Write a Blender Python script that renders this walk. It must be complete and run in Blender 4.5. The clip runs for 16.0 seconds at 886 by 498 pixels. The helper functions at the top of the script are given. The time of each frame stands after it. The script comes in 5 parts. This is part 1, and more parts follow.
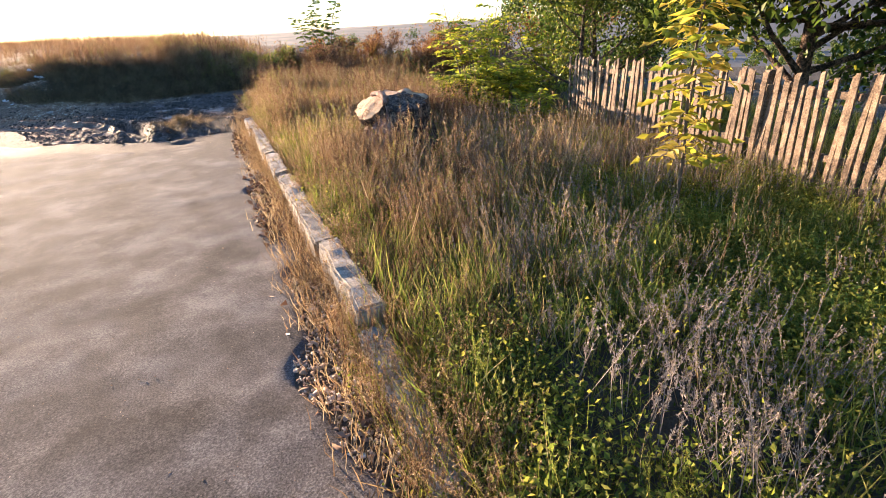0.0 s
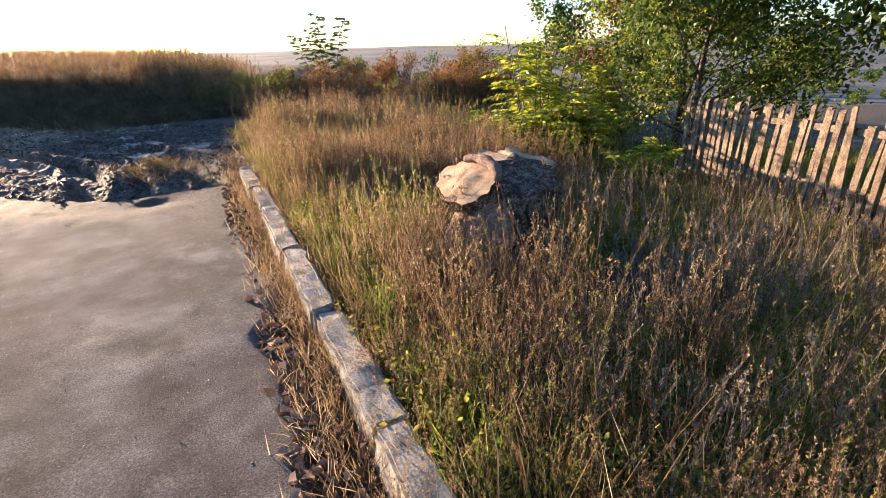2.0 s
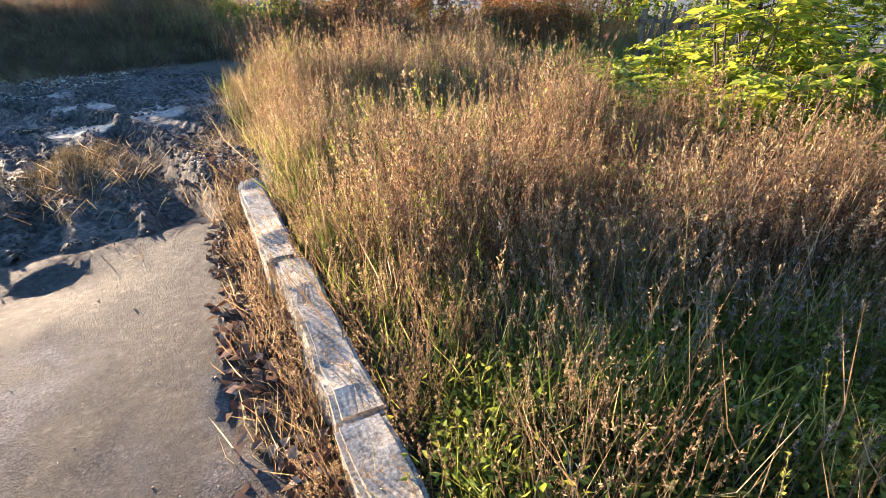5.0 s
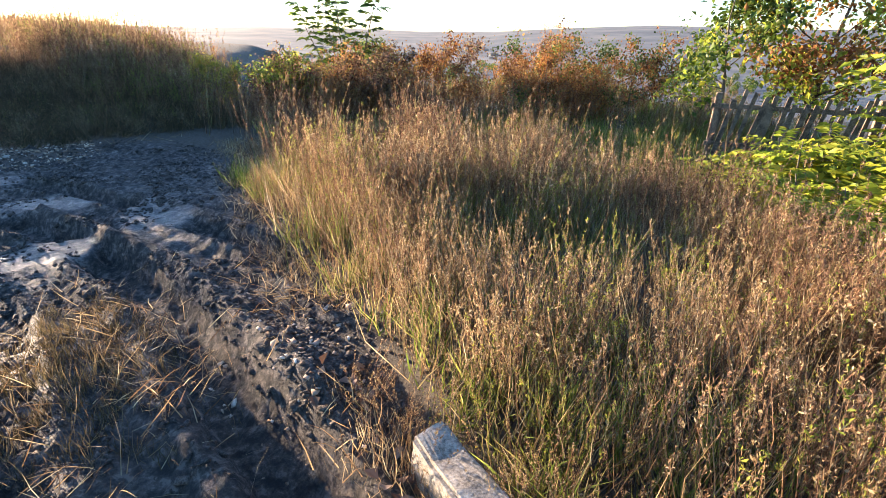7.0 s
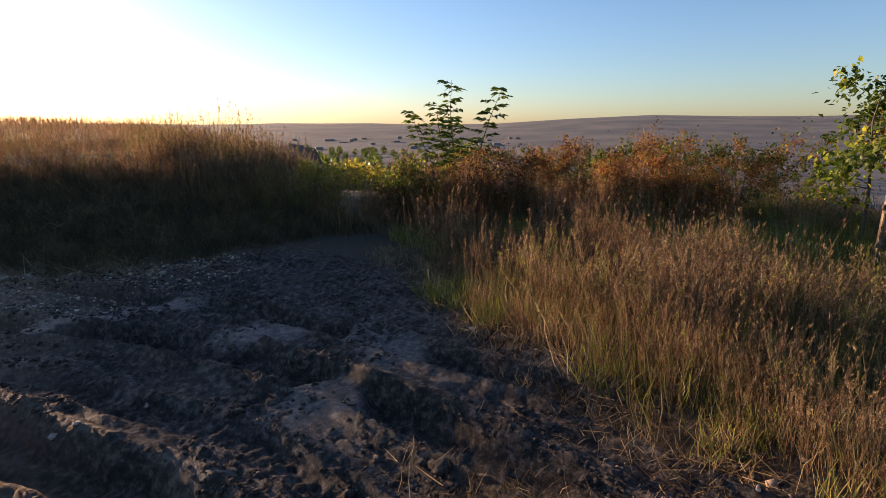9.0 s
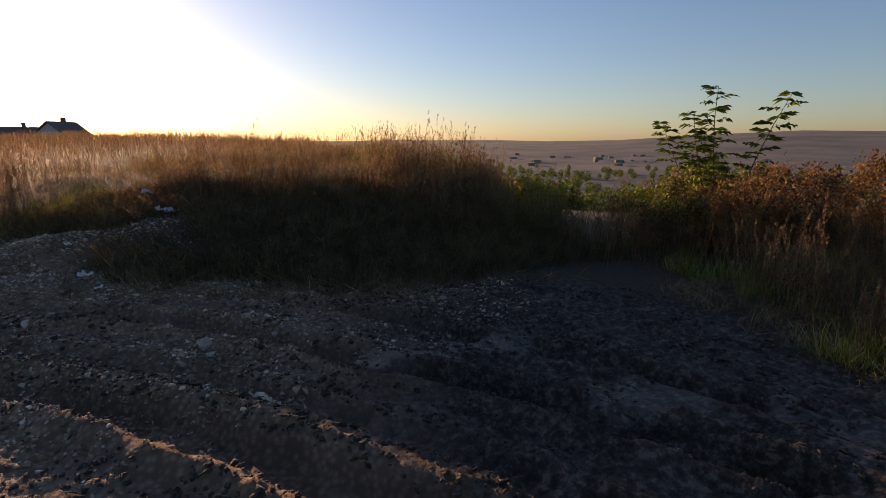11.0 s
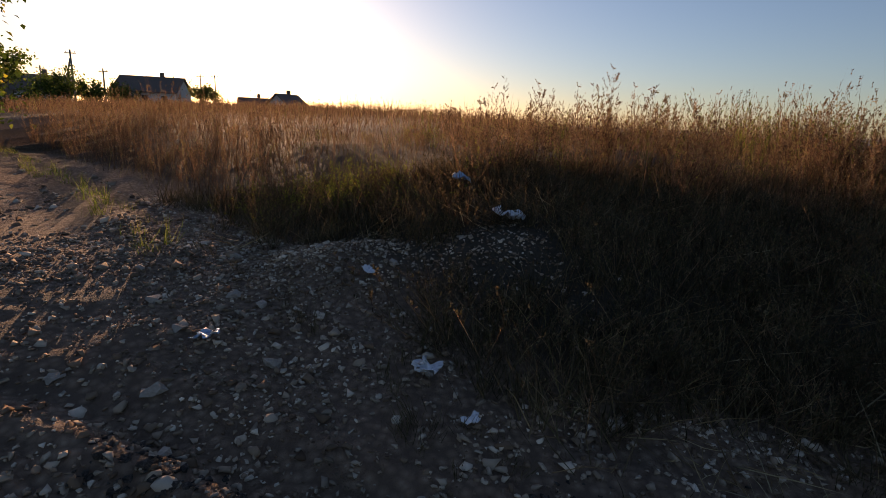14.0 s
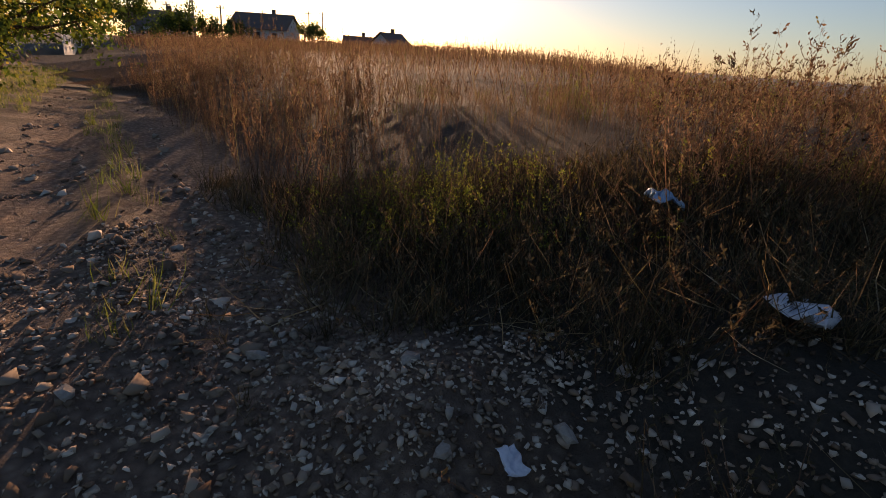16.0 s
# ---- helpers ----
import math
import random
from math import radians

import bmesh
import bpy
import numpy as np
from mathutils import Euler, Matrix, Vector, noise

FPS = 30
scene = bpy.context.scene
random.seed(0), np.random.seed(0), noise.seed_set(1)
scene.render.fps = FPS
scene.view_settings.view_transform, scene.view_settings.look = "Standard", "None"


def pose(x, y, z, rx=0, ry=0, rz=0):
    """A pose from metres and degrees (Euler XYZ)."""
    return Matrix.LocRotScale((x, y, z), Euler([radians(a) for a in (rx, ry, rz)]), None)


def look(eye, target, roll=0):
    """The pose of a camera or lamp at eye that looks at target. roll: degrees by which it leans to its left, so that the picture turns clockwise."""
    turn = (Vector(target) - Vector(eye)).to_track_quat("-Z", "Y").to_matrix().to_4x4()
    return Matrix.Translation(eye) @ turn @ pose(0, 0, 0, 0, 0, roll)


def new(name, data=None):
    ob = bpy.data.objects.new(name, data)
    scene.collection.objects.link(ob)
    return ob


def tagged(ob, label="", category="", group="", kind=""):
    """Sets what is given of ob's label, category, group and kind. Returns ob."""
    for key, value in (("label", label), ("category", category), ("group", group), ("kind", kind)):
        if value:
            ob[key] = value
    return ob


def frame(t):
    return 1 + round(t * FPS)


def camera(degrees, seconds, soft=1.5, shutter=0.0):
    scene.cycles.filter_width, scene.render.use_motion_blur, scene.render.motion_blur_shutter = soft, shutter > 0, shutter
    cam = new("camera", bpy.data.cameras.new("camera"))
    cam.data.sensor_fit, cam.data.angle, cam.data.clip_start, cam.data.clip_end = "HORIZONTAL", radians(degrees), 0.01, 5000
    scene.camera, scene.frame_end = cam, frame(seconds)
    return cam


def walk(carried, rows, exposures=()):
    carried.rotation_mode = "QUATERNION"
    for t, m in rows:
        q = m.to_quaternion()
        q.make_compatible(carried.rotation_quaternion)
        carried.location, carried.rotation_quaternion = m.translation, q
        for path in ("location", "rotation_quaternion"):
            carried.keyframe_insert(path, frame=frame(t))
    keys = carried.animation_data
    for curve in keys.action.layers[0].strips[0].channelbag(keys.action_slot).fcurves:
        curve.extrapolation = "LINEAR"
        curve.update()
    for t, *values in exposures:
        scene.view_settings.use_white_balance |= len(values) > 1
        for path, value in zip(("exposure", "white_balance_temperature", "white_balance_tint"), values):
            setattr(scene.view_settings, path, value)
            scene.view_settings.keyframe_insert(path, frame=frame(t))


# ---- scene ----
# ---- camera ----
cam = camera(82.0, 16.0, soft=0.65)
PATH = [
    (0.0, pose(0.037, 0.023, 1.482, 66.31, 3.28, -23.38)),
    (0.5, pose(-0.015, 0.718, 1.478, 67.06, 2.93, -24.09)),
    (1.0, pose(-0.058, 1.466, 1.486, 67.66, 2.50, -24.76)),
    (1.5, pose(-0.013, 2.157, 1.492, 68.18, 2.13, -25.05)),
    (2.0, pose(0.046, 2.824, 1.519, 68.56, 1.72, -25.02)),
    (2.5, pose(0.099, 3.527, 1.524, 68.58, 1.57, -24.30)),
    (3.0, pose(0.141, 4.229, 1.512, 68.11, 1.12, -23.59)),
    (3.2, pose(0.107, 4.487, 1.497, 67.80, 0.96, -23.62)),
    (5.3, pose(0.252, 6.751, 1.307, 61.73, 1.47, -25.84)),
    (5.5, pose(0.213, 6.990, 1.352, 62.40, 0.86, -26.03)),
    (6.0, pose(0.069, 7.574, 1.403, 63.89, 0.26, -27.89)),
    (6.5, pose(-0.026, 8.095, 1.477, 65.26, 0.08, -29.72)),
    (7.0, pose(-0.287, 8.544, 1.494, 67.15, -0.90, -31.58)),
    (7.5, pose(-0.592, 8.927, 1.560, 69.88, -1.44, -33.93)),
    (8.0, pose(-0.939, 9.367, 1.627, 73.39, -1.22, -36.22)),
    (8.5, pose(-1.338, 9.773, 1.621, 76.65, -0.01, -35.80)),
    (9.0, pose(-1.791, 9.980, 1.709, 76.49, 0.11, -31.15)),
    (9.5, pose(-2.083, 10.533, 1.592, 77.50, 0.57, -24.91)),
    (9.7, pose(-2.213, 10.695, 1.575, 77.88, 0.94, -22.30)),
    (11.8, pose(-3.954, 12.901, 1.683, 77.98, -0.39, -15.11)),
    (12.0, pose(-4.079, 13.269, 1.630, 77.66, -0.45, -13.08)),
    (12.5, pose(-4.495, 13.989, 1.558, 78.71, -1.06, -9.31)),
    (13.0, pose(-4.806, 14.652, 1.473, 78.13, -1.64, -5.24)),
    (13.5, pose(-5.064, 15.205, 1.438, 77.03, -2.01, -1.96)),
    (14.0, pose(-5.259, 15.784, 1.405, 76.13, -2.69, 0.88)),
    (14.5, pose(-5.375, 16.336, 1.413, 74.77, -2.91, 4.30)),
    (15.0, pose(-5.525, 16.887, 1.399, 73.56, -2.74, 6.49)),
    (15.5, pose(-5.618, 17.412, 1.431, 71.59, -3.34, 9.09)),
    (16.0, pose(-5.776, 17.770, 1.524, 69.53, -3.88, 11.87)),
]
walk(cam, PATH, [(0.0, 2.35, 6900, 19), (1.5, 2.2, 6800, 18), (3.2, 2.1, 6700, 17), (5.3, 2.85, 6500, 12), (7.0, 2.8, 6600, 14), (8.0, 2.3, 7200, 20), (9.0, 1.3, 7900, 27), (9.7, 1.15, 8200, 29), (11.8, 0.5, 9200, 33), (16.0, 0.4, 8900, 33)])

# ---- light ----
SUN_BEARING, SUN_HEIGHT = 22.0, 8.0
world = bpy.data.worlds.new("evening_sky")
world.use_nodes = True
scene.world = world
wn = world.node_tree.nodes
sky = wn.new("ShaderNodeTexSky")
sky.sky_type = "NISHITA"
sky.sun_disc = False
sky.sun_elevation = radians(SUN_HEIGHT)
sky.sun_rotation = radians(-SUN_BEARING)
sky.air_density, sky.dust_density, sky.ozone_density = 1.0, 0.6, 4.4
world.node_tree.links.new(sky.outputs["Color"], wn["Background"].inputs["Color"])
wn["Background"].inputs["Strength"].default_value = 0.125
sun = new("sun", bpy.data.lights.new("sun", "SUN"))
sun.data.energy, sun.data.angle, sun.data.color = 5.0, radians(0.6), (1.0, 0.77, 0.53)
sd = Vector((-math.sin(radians(SUN_BEARING)) * math.cos(radians(SUN_HEIGHT)), math.cos(radians(SUN_BEARING)) * math.cos(radians(SUN_HEIGHT)), math.sin(radians(SUN_HEIGHT))))
sun.matrix_world = look(sd * 50, (0, 0, 0))

# ---- materials ----
def material(name):
    m = bpy.data.materials.new(name)
    m.use_nodes = True
    return m, m.node_tree.nodes, m.node_tree.links, m.node_tree.nodes["Principled BSDF"]


def ramp(nodes, stops):
    r = nodes.new("ShaderNodeValToRGB")
    el = r.color_ramp.elements
    while len(el) < len(stops):
        el.new(0.5)
    for e, (p, c) in zip(el, stops):
        e.position, e.color = p, (*c, 1)
    return r


def noise_node(nodes, links, scale, detail=6.0, rough=0.6, coords=None):
    n = nodes.new("ShaderNodeTexNoise")
    n.inputs["Scale"].default_value, n.inputs["Detail"].default_value, n.inputs["Roughness"].default_value = scale, detail, rough
    if coords is None:
        coords = nodes.new("ShaderNodeNewGeometry").outputs["Position"]
    links.new(coords, n.inputs["Vector"])
    return n


def surface(name, stops, scale=8.0, fine=60.0, rough=0.85, bump=0.3, dist=0.02, metal=0.0, objects=False):
    """A rough surface with grain at two scales."""
    m, n, l, b = material(name)
    coords = n.new("ShaderNodeTexCoord").outputs["Object"] if objects else None
    a = noise_node(n, l, scale, 5.0, 0.6, coords)
    f = noise_node(n, l, fine, 4.0, 0.7, coords)
    mix = n.new("ShaderNodeMath")
    mix.operation = "MULTIPLY_ADD"
    l.new(f.outputs["Fac"], mix.inputs[0])
    mix.inputs[1].default_value = 0.5
    half = n.new("ShaderNodeMath")
    half.operation = "MULTIPLY"
    half.inputs[1].default_value = 0.5
    l.new(a.outputs["Fac"], half.inputs[0])
    l.new(half.outputs[0], mix.inputs[2])
    r = ramp(n, stops)
    l.new(mix.outputs[0], r.inputs["Fac"])
    l.new(r.outputs["Color"], b.inputs["Base Color"])
    b.inputs["Roughness"].default_value, b.inputs["Metallic"].default_value = rough, metal
    bp = n.new("ShaderNodeBump")
    bp.inputs["Strength"].default_value, bp.inputs["Distance"].default_value = bump, dist
    l.new(mix.outputs[0], bp.inputs["Height"])
    l.new(bp.outputs["Normal"], b.inputs["Normal"])
    return m


def foliage(name, stops, through_share=0.4, rough=0.6):
    """Leaves and stems: colour by leaf, light shines through."""
    m, n, l, b = material(name)
    g = n.new("ShaderNodeNewGeometry")
    r = ramp(n, stops)
    l.new(g.outputs["Random Per Island"], r.inputs["Fac"])
    blot = noise_node(n, l, 3.0, 3.0)
    hs = n.new("ShaderNodeHueSaturation")
    val = n.new("ShaderNodeMapRange")
    val.inputs["From Min"].default_value, val.inputs["From Max"].default_value = 0.32, 0.68
    val.inputs["To Min"].default_value, val.inputs["To Max"].default_value = 0.5, 1.5
    l.new(blot.outputs["Fac"], val.inputs["Value"])
    l.new(val.outputs[0], hs.inputs["Value"])
    l.new(r.outputs["Color"], hs.inputs["Color"])
    l.new(hs.outputs["Color"], b.inputs["Base Color"])
    b.inputs["Roughness"].default_value = rough
    b.inputs["Specular IOR Level"].default_value = 0.2
    t = n.new("ShaderNodeBsdfTranslucent")
    l.new(hs.outputs["Color"], t.inputs["Color"])
    mx = n.new("ShaderNodeMixShader")
    mx.inputs["Fac"].default_value = through_share
    l.new(b.outputs["BSDF"], mx.inputs[1])
    l.new(t.outputs["BSDF"], mx.inputs[2])
    l.new(mx.outputs[0], n["Material Output"].inputs["Surface"])
    return m


def ground_material():
    """Soil, wheel-churned mud, stony track, wet hollows and haze-tinted distance, blended by the zone attribute."""
    m, n, l, b = material("ground_soil")
    at = n.new("ShaderNodeAttribute")
    at.attribute_name = "zone"
    sep = n.new("ShaderNodeSeparateColor")
    l.new(at.outputs["Color"], sep.inputs["Color"])
    big = noise_node(n, l, 1.3, 6.0)
    mid = noise_node(n, l, 17.0, 9.0, 0.72)
    fine = noise_node(n, l, 90.0, 4.0, 0.7)
    soil = ramp(n, [(0.3, (0.035, 0.026, 0.016)), (0.55, (0.075, 0.055, 0.033)), (0.75, (0.13, 0.1, 0.06))])
    l.new(mid.outputs["Fac"], soil.inputs["Fac"])
    mud = ramp(n, [(0.4, (0.014, 0.01, 0.007)), (0.47, (0.036, 0.026, 0.019)), (0.54, (0.078, 0.058, 0.044)), (0.6, (0.16, 0.125, 0.098))])
    l.new(mid.outputs["Fac"], mud.inputs["Fac"])
    vor = n.new("ShaderNodeTexVoronoi")
    vor.inputs["Scale"].default_value = 22.0
    l.new(n.new("ShaderNodeNewGeometry").outputs["Position"], vor.inputs["Vector"])
    gravel = ramp(n, [(0.0, (0.46, 0.31, 0.21)), (0.3, (0.33, 0.205, 0.135)), (0.65, (0.2, 0.12, 0.078))])
    l.new(vor.outputs["Distance"], gravel.inputs["Fac"])
    # Blue-grey of the distant haze, put into the ground colour.
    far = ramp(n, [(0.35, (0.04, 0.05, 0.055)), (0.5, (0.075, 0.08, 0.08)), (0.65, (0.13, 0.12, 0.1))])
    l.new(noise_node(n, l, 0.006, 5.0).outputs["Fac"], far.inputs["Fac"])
    col = soil.outputs["Color"]
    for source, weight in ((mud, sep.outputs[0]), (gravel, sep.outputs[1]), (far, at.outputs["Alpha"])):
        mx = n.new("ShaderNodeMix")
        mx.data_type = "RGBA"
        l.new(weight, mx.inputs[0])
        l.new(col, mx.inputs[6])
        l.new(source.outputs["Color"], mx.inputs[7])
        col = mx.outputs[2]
    l.new(col, b.inputs["Base Color"])
    wet = n.new("ShaderNodeMapRange")
    wet.inputs["To Min"].default_value, wet.inputs["To Max"].default_value = 0.92, 0.52
    l.new(sep.outputs[2], wet.inputs["Value"])
    l.new(wet.outputs[0], b.inputs["Roughness"])
    add = n.new("ShaderNodeMath")
    add.operation = "ADD"
    l.new(mid.outputs["Fac"], add.inputs[0])
    half = n.new("ShaderNodeMath")
    half.operation = "MULTIPLY"
    half.inputs[1].default_value = 0.4
    l.new(fine.outputs["Fac"], half.inputs[0])
    l.new(half.outputs[0], add.inputs[1])
    bp = n.new("ShaderNodeBump")
    bp.inputs["Distance"].default_value = 0.05
    st = n.new("ShaderNodeMapRange")
    st.inputs["To Min"].default_value, st.inputs["To Max"].default_value = 1.0, 0.2
    l.new(sep.outputs[2], st.inputs["Value"])
    l.new(st.outputs[0], bp.inputs["Strength"])
    l.new(add.outputs[0], bp.inputs["Height"])
    l.new(bp.outputs["Normal"], b.inputs["Normal"])
    return m


M_GROUND = ground_material()


def asphalt_material():
    """Worn asphalt with dusty patches, and mud smeared over it by the dirt attribute."""
    m = surface("worn_asphalt", [(0.4, (0.03, 0.026, 0.024)), (0.47, (0.08, 0.07, 0.065)), (0.53, (0.135, 0.118, 0.108)), (0.6, (0.26, 0.235, 0.21))], 2.2, 110.0, 0.95, 1.0, 0.022)
    n, l = m.node_tree.nodes, m.node_tree.links
    b = n["Principled BSDF"]
    src = b.inputs["Base Color"].links[0].from_socket
    at = n.new("ShaderNodeAttribute")
    at.attribute_name = "dirt"
    blot = noise_node(n, l, 3.4, 9.0, 0.7)
    edge = n.new("ShaderNodeMath")
    edge.operation = "ADD"
    l.new(at.outputs["Fac"], edge.inputs[0])
    l.new(blot.outputs["Fac"], edge.inputs[1])
    fac = n.new("ShaderNodeMapRange")
    fac.inputs["From Min"].default_value, fac.inputs["From Max"].default_value = 0.92, 1.12
    l.new(edge.outputs[0], fac.inputs["Value"])
    dust = ramp(n, [(0.35, (0.03, 0.025, 0.022)), (0.55, (0.06, 0.05, 0.043)), (0.7, (0.12, 0.1, 0.085))])
    l.new(noise_node(n, l, 26.0, 6.0, 0.7).outputs["Fac"], dust.inputs["Fac"])
    mx = n.new("ShaderNodeMix")
    mx.data_type = "RGBA"
    l.new(fac.outputs[0], mx.inputs[0])
    l.new(src, mx.inputs[6])
    l.new(dust.outputs["Color"], mx.inputs[7])
    l.new(mx.outputs[2], b.inputs["Base Color"])
    wet = n.new("ShaderNodeMapRange")
    wet.inputs["To Min"].default_value, wet.inputs["To Max"].default_value = 0.95, 0.82
    l.new(fac.outputs[0], wet.inputs["Value"])
    l.new(wet.outputs[0], b.inputs["Roughness"])
    b.inputs["Specular IOR Level"].default_value = 0.15
    return m


M_ASPHALT = asphalt_material()
M_KERB = surface("kerb_concrete", [(0.4, (0.1, 0.082, 0.062)), (0.5, (0.27, 0.23, 0.18)), (0.6, (0.43, 0.38, 0.31))], 9.0, 90.0, 0.9, 0.5, 0.01)
M_BARK = surface("rough_bark", [(0.43, (0.02, 0.013, 0.009)), (0.5, (0.085, 0.052, 0.036)), (0.57, (0.26, 0.17, 0.115))], 16.0, 60.0, 0.95, 1.0, 0.04)
M_TWIG = surface("twig_bark", [(0.3, (0.06, 0.045, 0.03)), (0.6, (0.15, 0.115, 0.08)), (0.8, (0.24, 0.2, 0.15))], 20.0, 90.0, 0.9, 0.4, 0.01)


def ring_wood():
    m = surface("sawn_face", [(0.38, (0.22, 0.115, 0.055)), (0.5, (0.46, 0.275, 0.145)), (0.62, (0.6, 0.41, 0.25))], 9.0, 120.0, 0.85, 0.5, 0.012)
    n, l = m.node_tree.nodes, m.node_tree.links
    b = n["Principled BSDF"]
    src = b.inputs["Base Color"].links[0].from_socket
    w = n.new("ShaderNodeTexWave")
    w.wave_type, w.rings_direction = "RINGS", "Z"
    w.inputs["Scale"].default_value, w.inputs["Distortion"].default_value, w.inputs["Detail"].default_value = 14.0, 2.5, 3.0
    l.new(n.new("ShaderNodeTexCoord").outputs["Object"], w.inputs["Vector"])
    r = ramp(n, [(0.0, (0.55, 0.48, 0.42)), (0.5, (1.0, 1.0, 1.0))])
    l.new(w.outputs["Fac"], r.inputs["Fac"])
    mx = n.new("ShaderNodeMix")
    mx.data_type, mx.blend_type = "RGBA", "MULTIPLY"
    mx.inputs[0].default_value = 0.22
    l.new(src, mx.inputs[6])
    l.new(r.outputs["Color"], mx.inputs[7])
    l.new(mx.outputs[2], b.inputs["Base Color"])
    return m


M_CUT = ring_wood()
M_FENCE = surface("weathered_wood", [(0.4, (0.055, 0.035, 0.022)), (0.5, (0.17, 0.115, 0.073)), (0.6, (0.31, 0.225, 0.15))], 9.0, 70.0, 0.85, 0.5, 0.01)
M_STONE = surface("pale_stone", [(0.3, (0.2, 0.155, 0.12)), (0.55, (0.36, 0.3, 0.24)), (0.75, (0.54, 0.47, 0.4))], 12.0, 80.0, 0.9, 0.5, 0.01)
M_PEBBLE = foliage("broken_stone", [(0.0, (0.15, 0.088, 0.055)), (0.4, (0.29, 0.195, 0.13)), (0.75, (0.43, 0.33, 0.24)), (1.0, (0.62, 0.52, 0.41))], 0.0, 0.9)
M_GRASS = foliage("green_grass", [(0.0, (0.07, 0.1, 0.018)), (0.4, (0.15, 0.2, 0.035)), (0.75, (0.31, 0.3, 0.08)), (1.0, (0.46, 0.36, 0.17))], 0.5)
M_STRAW = foliage("dry_straw", [(0.0, (0.12, 0.07, 0.036)), (0.4, (0.25, 0.16, 0.085)), (0.75, (0.37, 0.27, 0.14)), (1.0, (0.46, 0.38, 0.24))], 0.48, 0.7)
M_WEED = foliage("dry_weed", [(0.0, (0.07, 0.038, 0.024)), (0.4, (0.18, 0.1, 0.06)), (0.8, (0.33, 0.2, 0.12)), (1.0, (0.24, 0.22, 0.08))], 0.45, 0.8)
M_GREYWEED = foliage("grey_weed", [(0.0, (0.13, 0.105, 0.085)), (0.5, (0.24, 0.2, 0.17)), (1.0, (0.34, 0.28, 0.22))], 0.3, 0.8)
M_HERB = foliage("green_herb", [(0.0, (0.08, 0.12, 0.02)), (0.5, (0.19, 0.23, 0.035)), (1.0, (0.36, 0.32, 0.06))], 0.5)
# Withered grass, its colour darkened for the shade deep in the bank's growth.
M_SHADEGRASS = foliage("withered_shade_grass", [(0.0, (0.05, 0.04, 0.02)), (0.5, (0.1, 0.08, 0.04)), (1.0, (0.2, 0.14, 0.08))], 0.35, 0.8)
M_DARKLEAF = foliage("dark_green_leaf", [(0.0, (0.04, 0.07, 0.014)), (0.5, (0.075, 0.12, 0.022)), (0.85, (0.12, 0.17, 0.03)), (1.0, (0.26, 0.25, 0.05))], 0.42, 0.45)
M_LIMELEAF = foliage("yellow_green_leaf", [(0.0, (0.14, 0.2, 0.025)), (0.5, (0.29, 0.35, 0.04)), (1.0, (0.47, 0.43, 0.05))], 0.55, 0.5)
M_YELLOWLEAF = foliage("yellow_leaf", [(0.0, (0.22, 0.22, 0.03)), (0.5, (0.42, 0.34, 0.045)), (1.0, (0.5, 0.36, 0.08))], 0.5, 0.5)
M_RUSTLEAF = foliage("rust_leaf", [(0.0, (0.16, 0.055, 0.02)), (0.5, (0.3, 0.13, 0.04)), (1.0, (0.36, 0.22, 0.06))], 0.45, 0.6)
M_LITTER = foliage("dead_leaf", [(0.0, (0.075, 0.04, 0.028)), (0.5, (0.17, 0.095, 0.06)), (1.0, (0.32, 0.22, 0.15))], 0.15, 0.8)
M_TRASH = surface("torn_plastic", [(0.3, (0.45, 0.5, 0.55)), (0.6, (0.75, 0.77, 0.78))], 9.0, 50.0, 0.4, 0.3, 0.01)
M_BLUETRASH = surface("blue_wrapper", [(0.3, (0.12, 0.3, 0.5)), (0.6, (0.35, 0.55, 0.68))], 9.0, 50.0, 0.4, 0.3, 0.01)
M_PLASTER = surface("house_plaster", [(0.3, (0.5, 0.48, 0.45)), (0.7, (0.68, 0.66, 0.62))], 2.0, 30.0, 0.9, 0.1, 0.01)
M_ROOF = surface("house_roof", [(0.3, (0.1, 0.07, 0.06)), (0.7, (0.2, 0.14, 0.11))], 3.0, 30.0, 0.85, 0.2, 0.02)
M_GLASS = surface("dark_pane", [(0.3, (0.03, 0.035, 0.04)), (0.7, (0.06, 0.065, 0.07))], 2.0, 20.0, 0.15, 0.0, 0.01)
M_POLE = surface("grey_pole", [(0.3, (0.14, 0.12, 0.1)), (0.7, (0.26, 0.23, 0.2))], 6.0, 40.0, 0.85, 0.2, 0.01)

# ---- tools ----
rng = np.random.default_rng(7)


def sstep(a, b, v):
    u = np.clip((v - a) / (b - a), 0, 1)
    return u * u * (3 - 2 * u)


def vnoise(x, y, seed=0):
    """Value noise, 0 to 1."""
    xi, yi = np.floor(x), np.floor(y)
    u, v = x - xi, y - yi
    u, v = u * u * (3 - 2 * u), v * v * (3 - 2 * v)

    def lattice(a, b):
        s = np.sin(a * 127.1 + b * 311.7 + seed * 74.7) * 43758.5453
        return s - np.floor(s)
    return (lattice(xi, yi) * (1 - u) + lattice(xi + 1, yi) * u) * (1 - v) + (lattice(xi, yi + 1) * (1 - u) + lattice(xi + 1, yi + 1) * u) * v


def fbm(x, y, octaves=4, seed=0):
    t, a = 0.0, 0.5
    for k in range(octaves):
        t = t + a * vnoise(x * 2 ** k, y * 2 ** k, seed + k)
        a *= 0.5
    return t


def road_edge(x):
    """The ragged far end of the asphalt."""
    return 9.85 + 0.5 * (vnoise(x * 1.3, x * 0 + 3.1, 4) - 0.5) + np.where(x < -1.2, (-1.2 - x) * 0.55, 0)


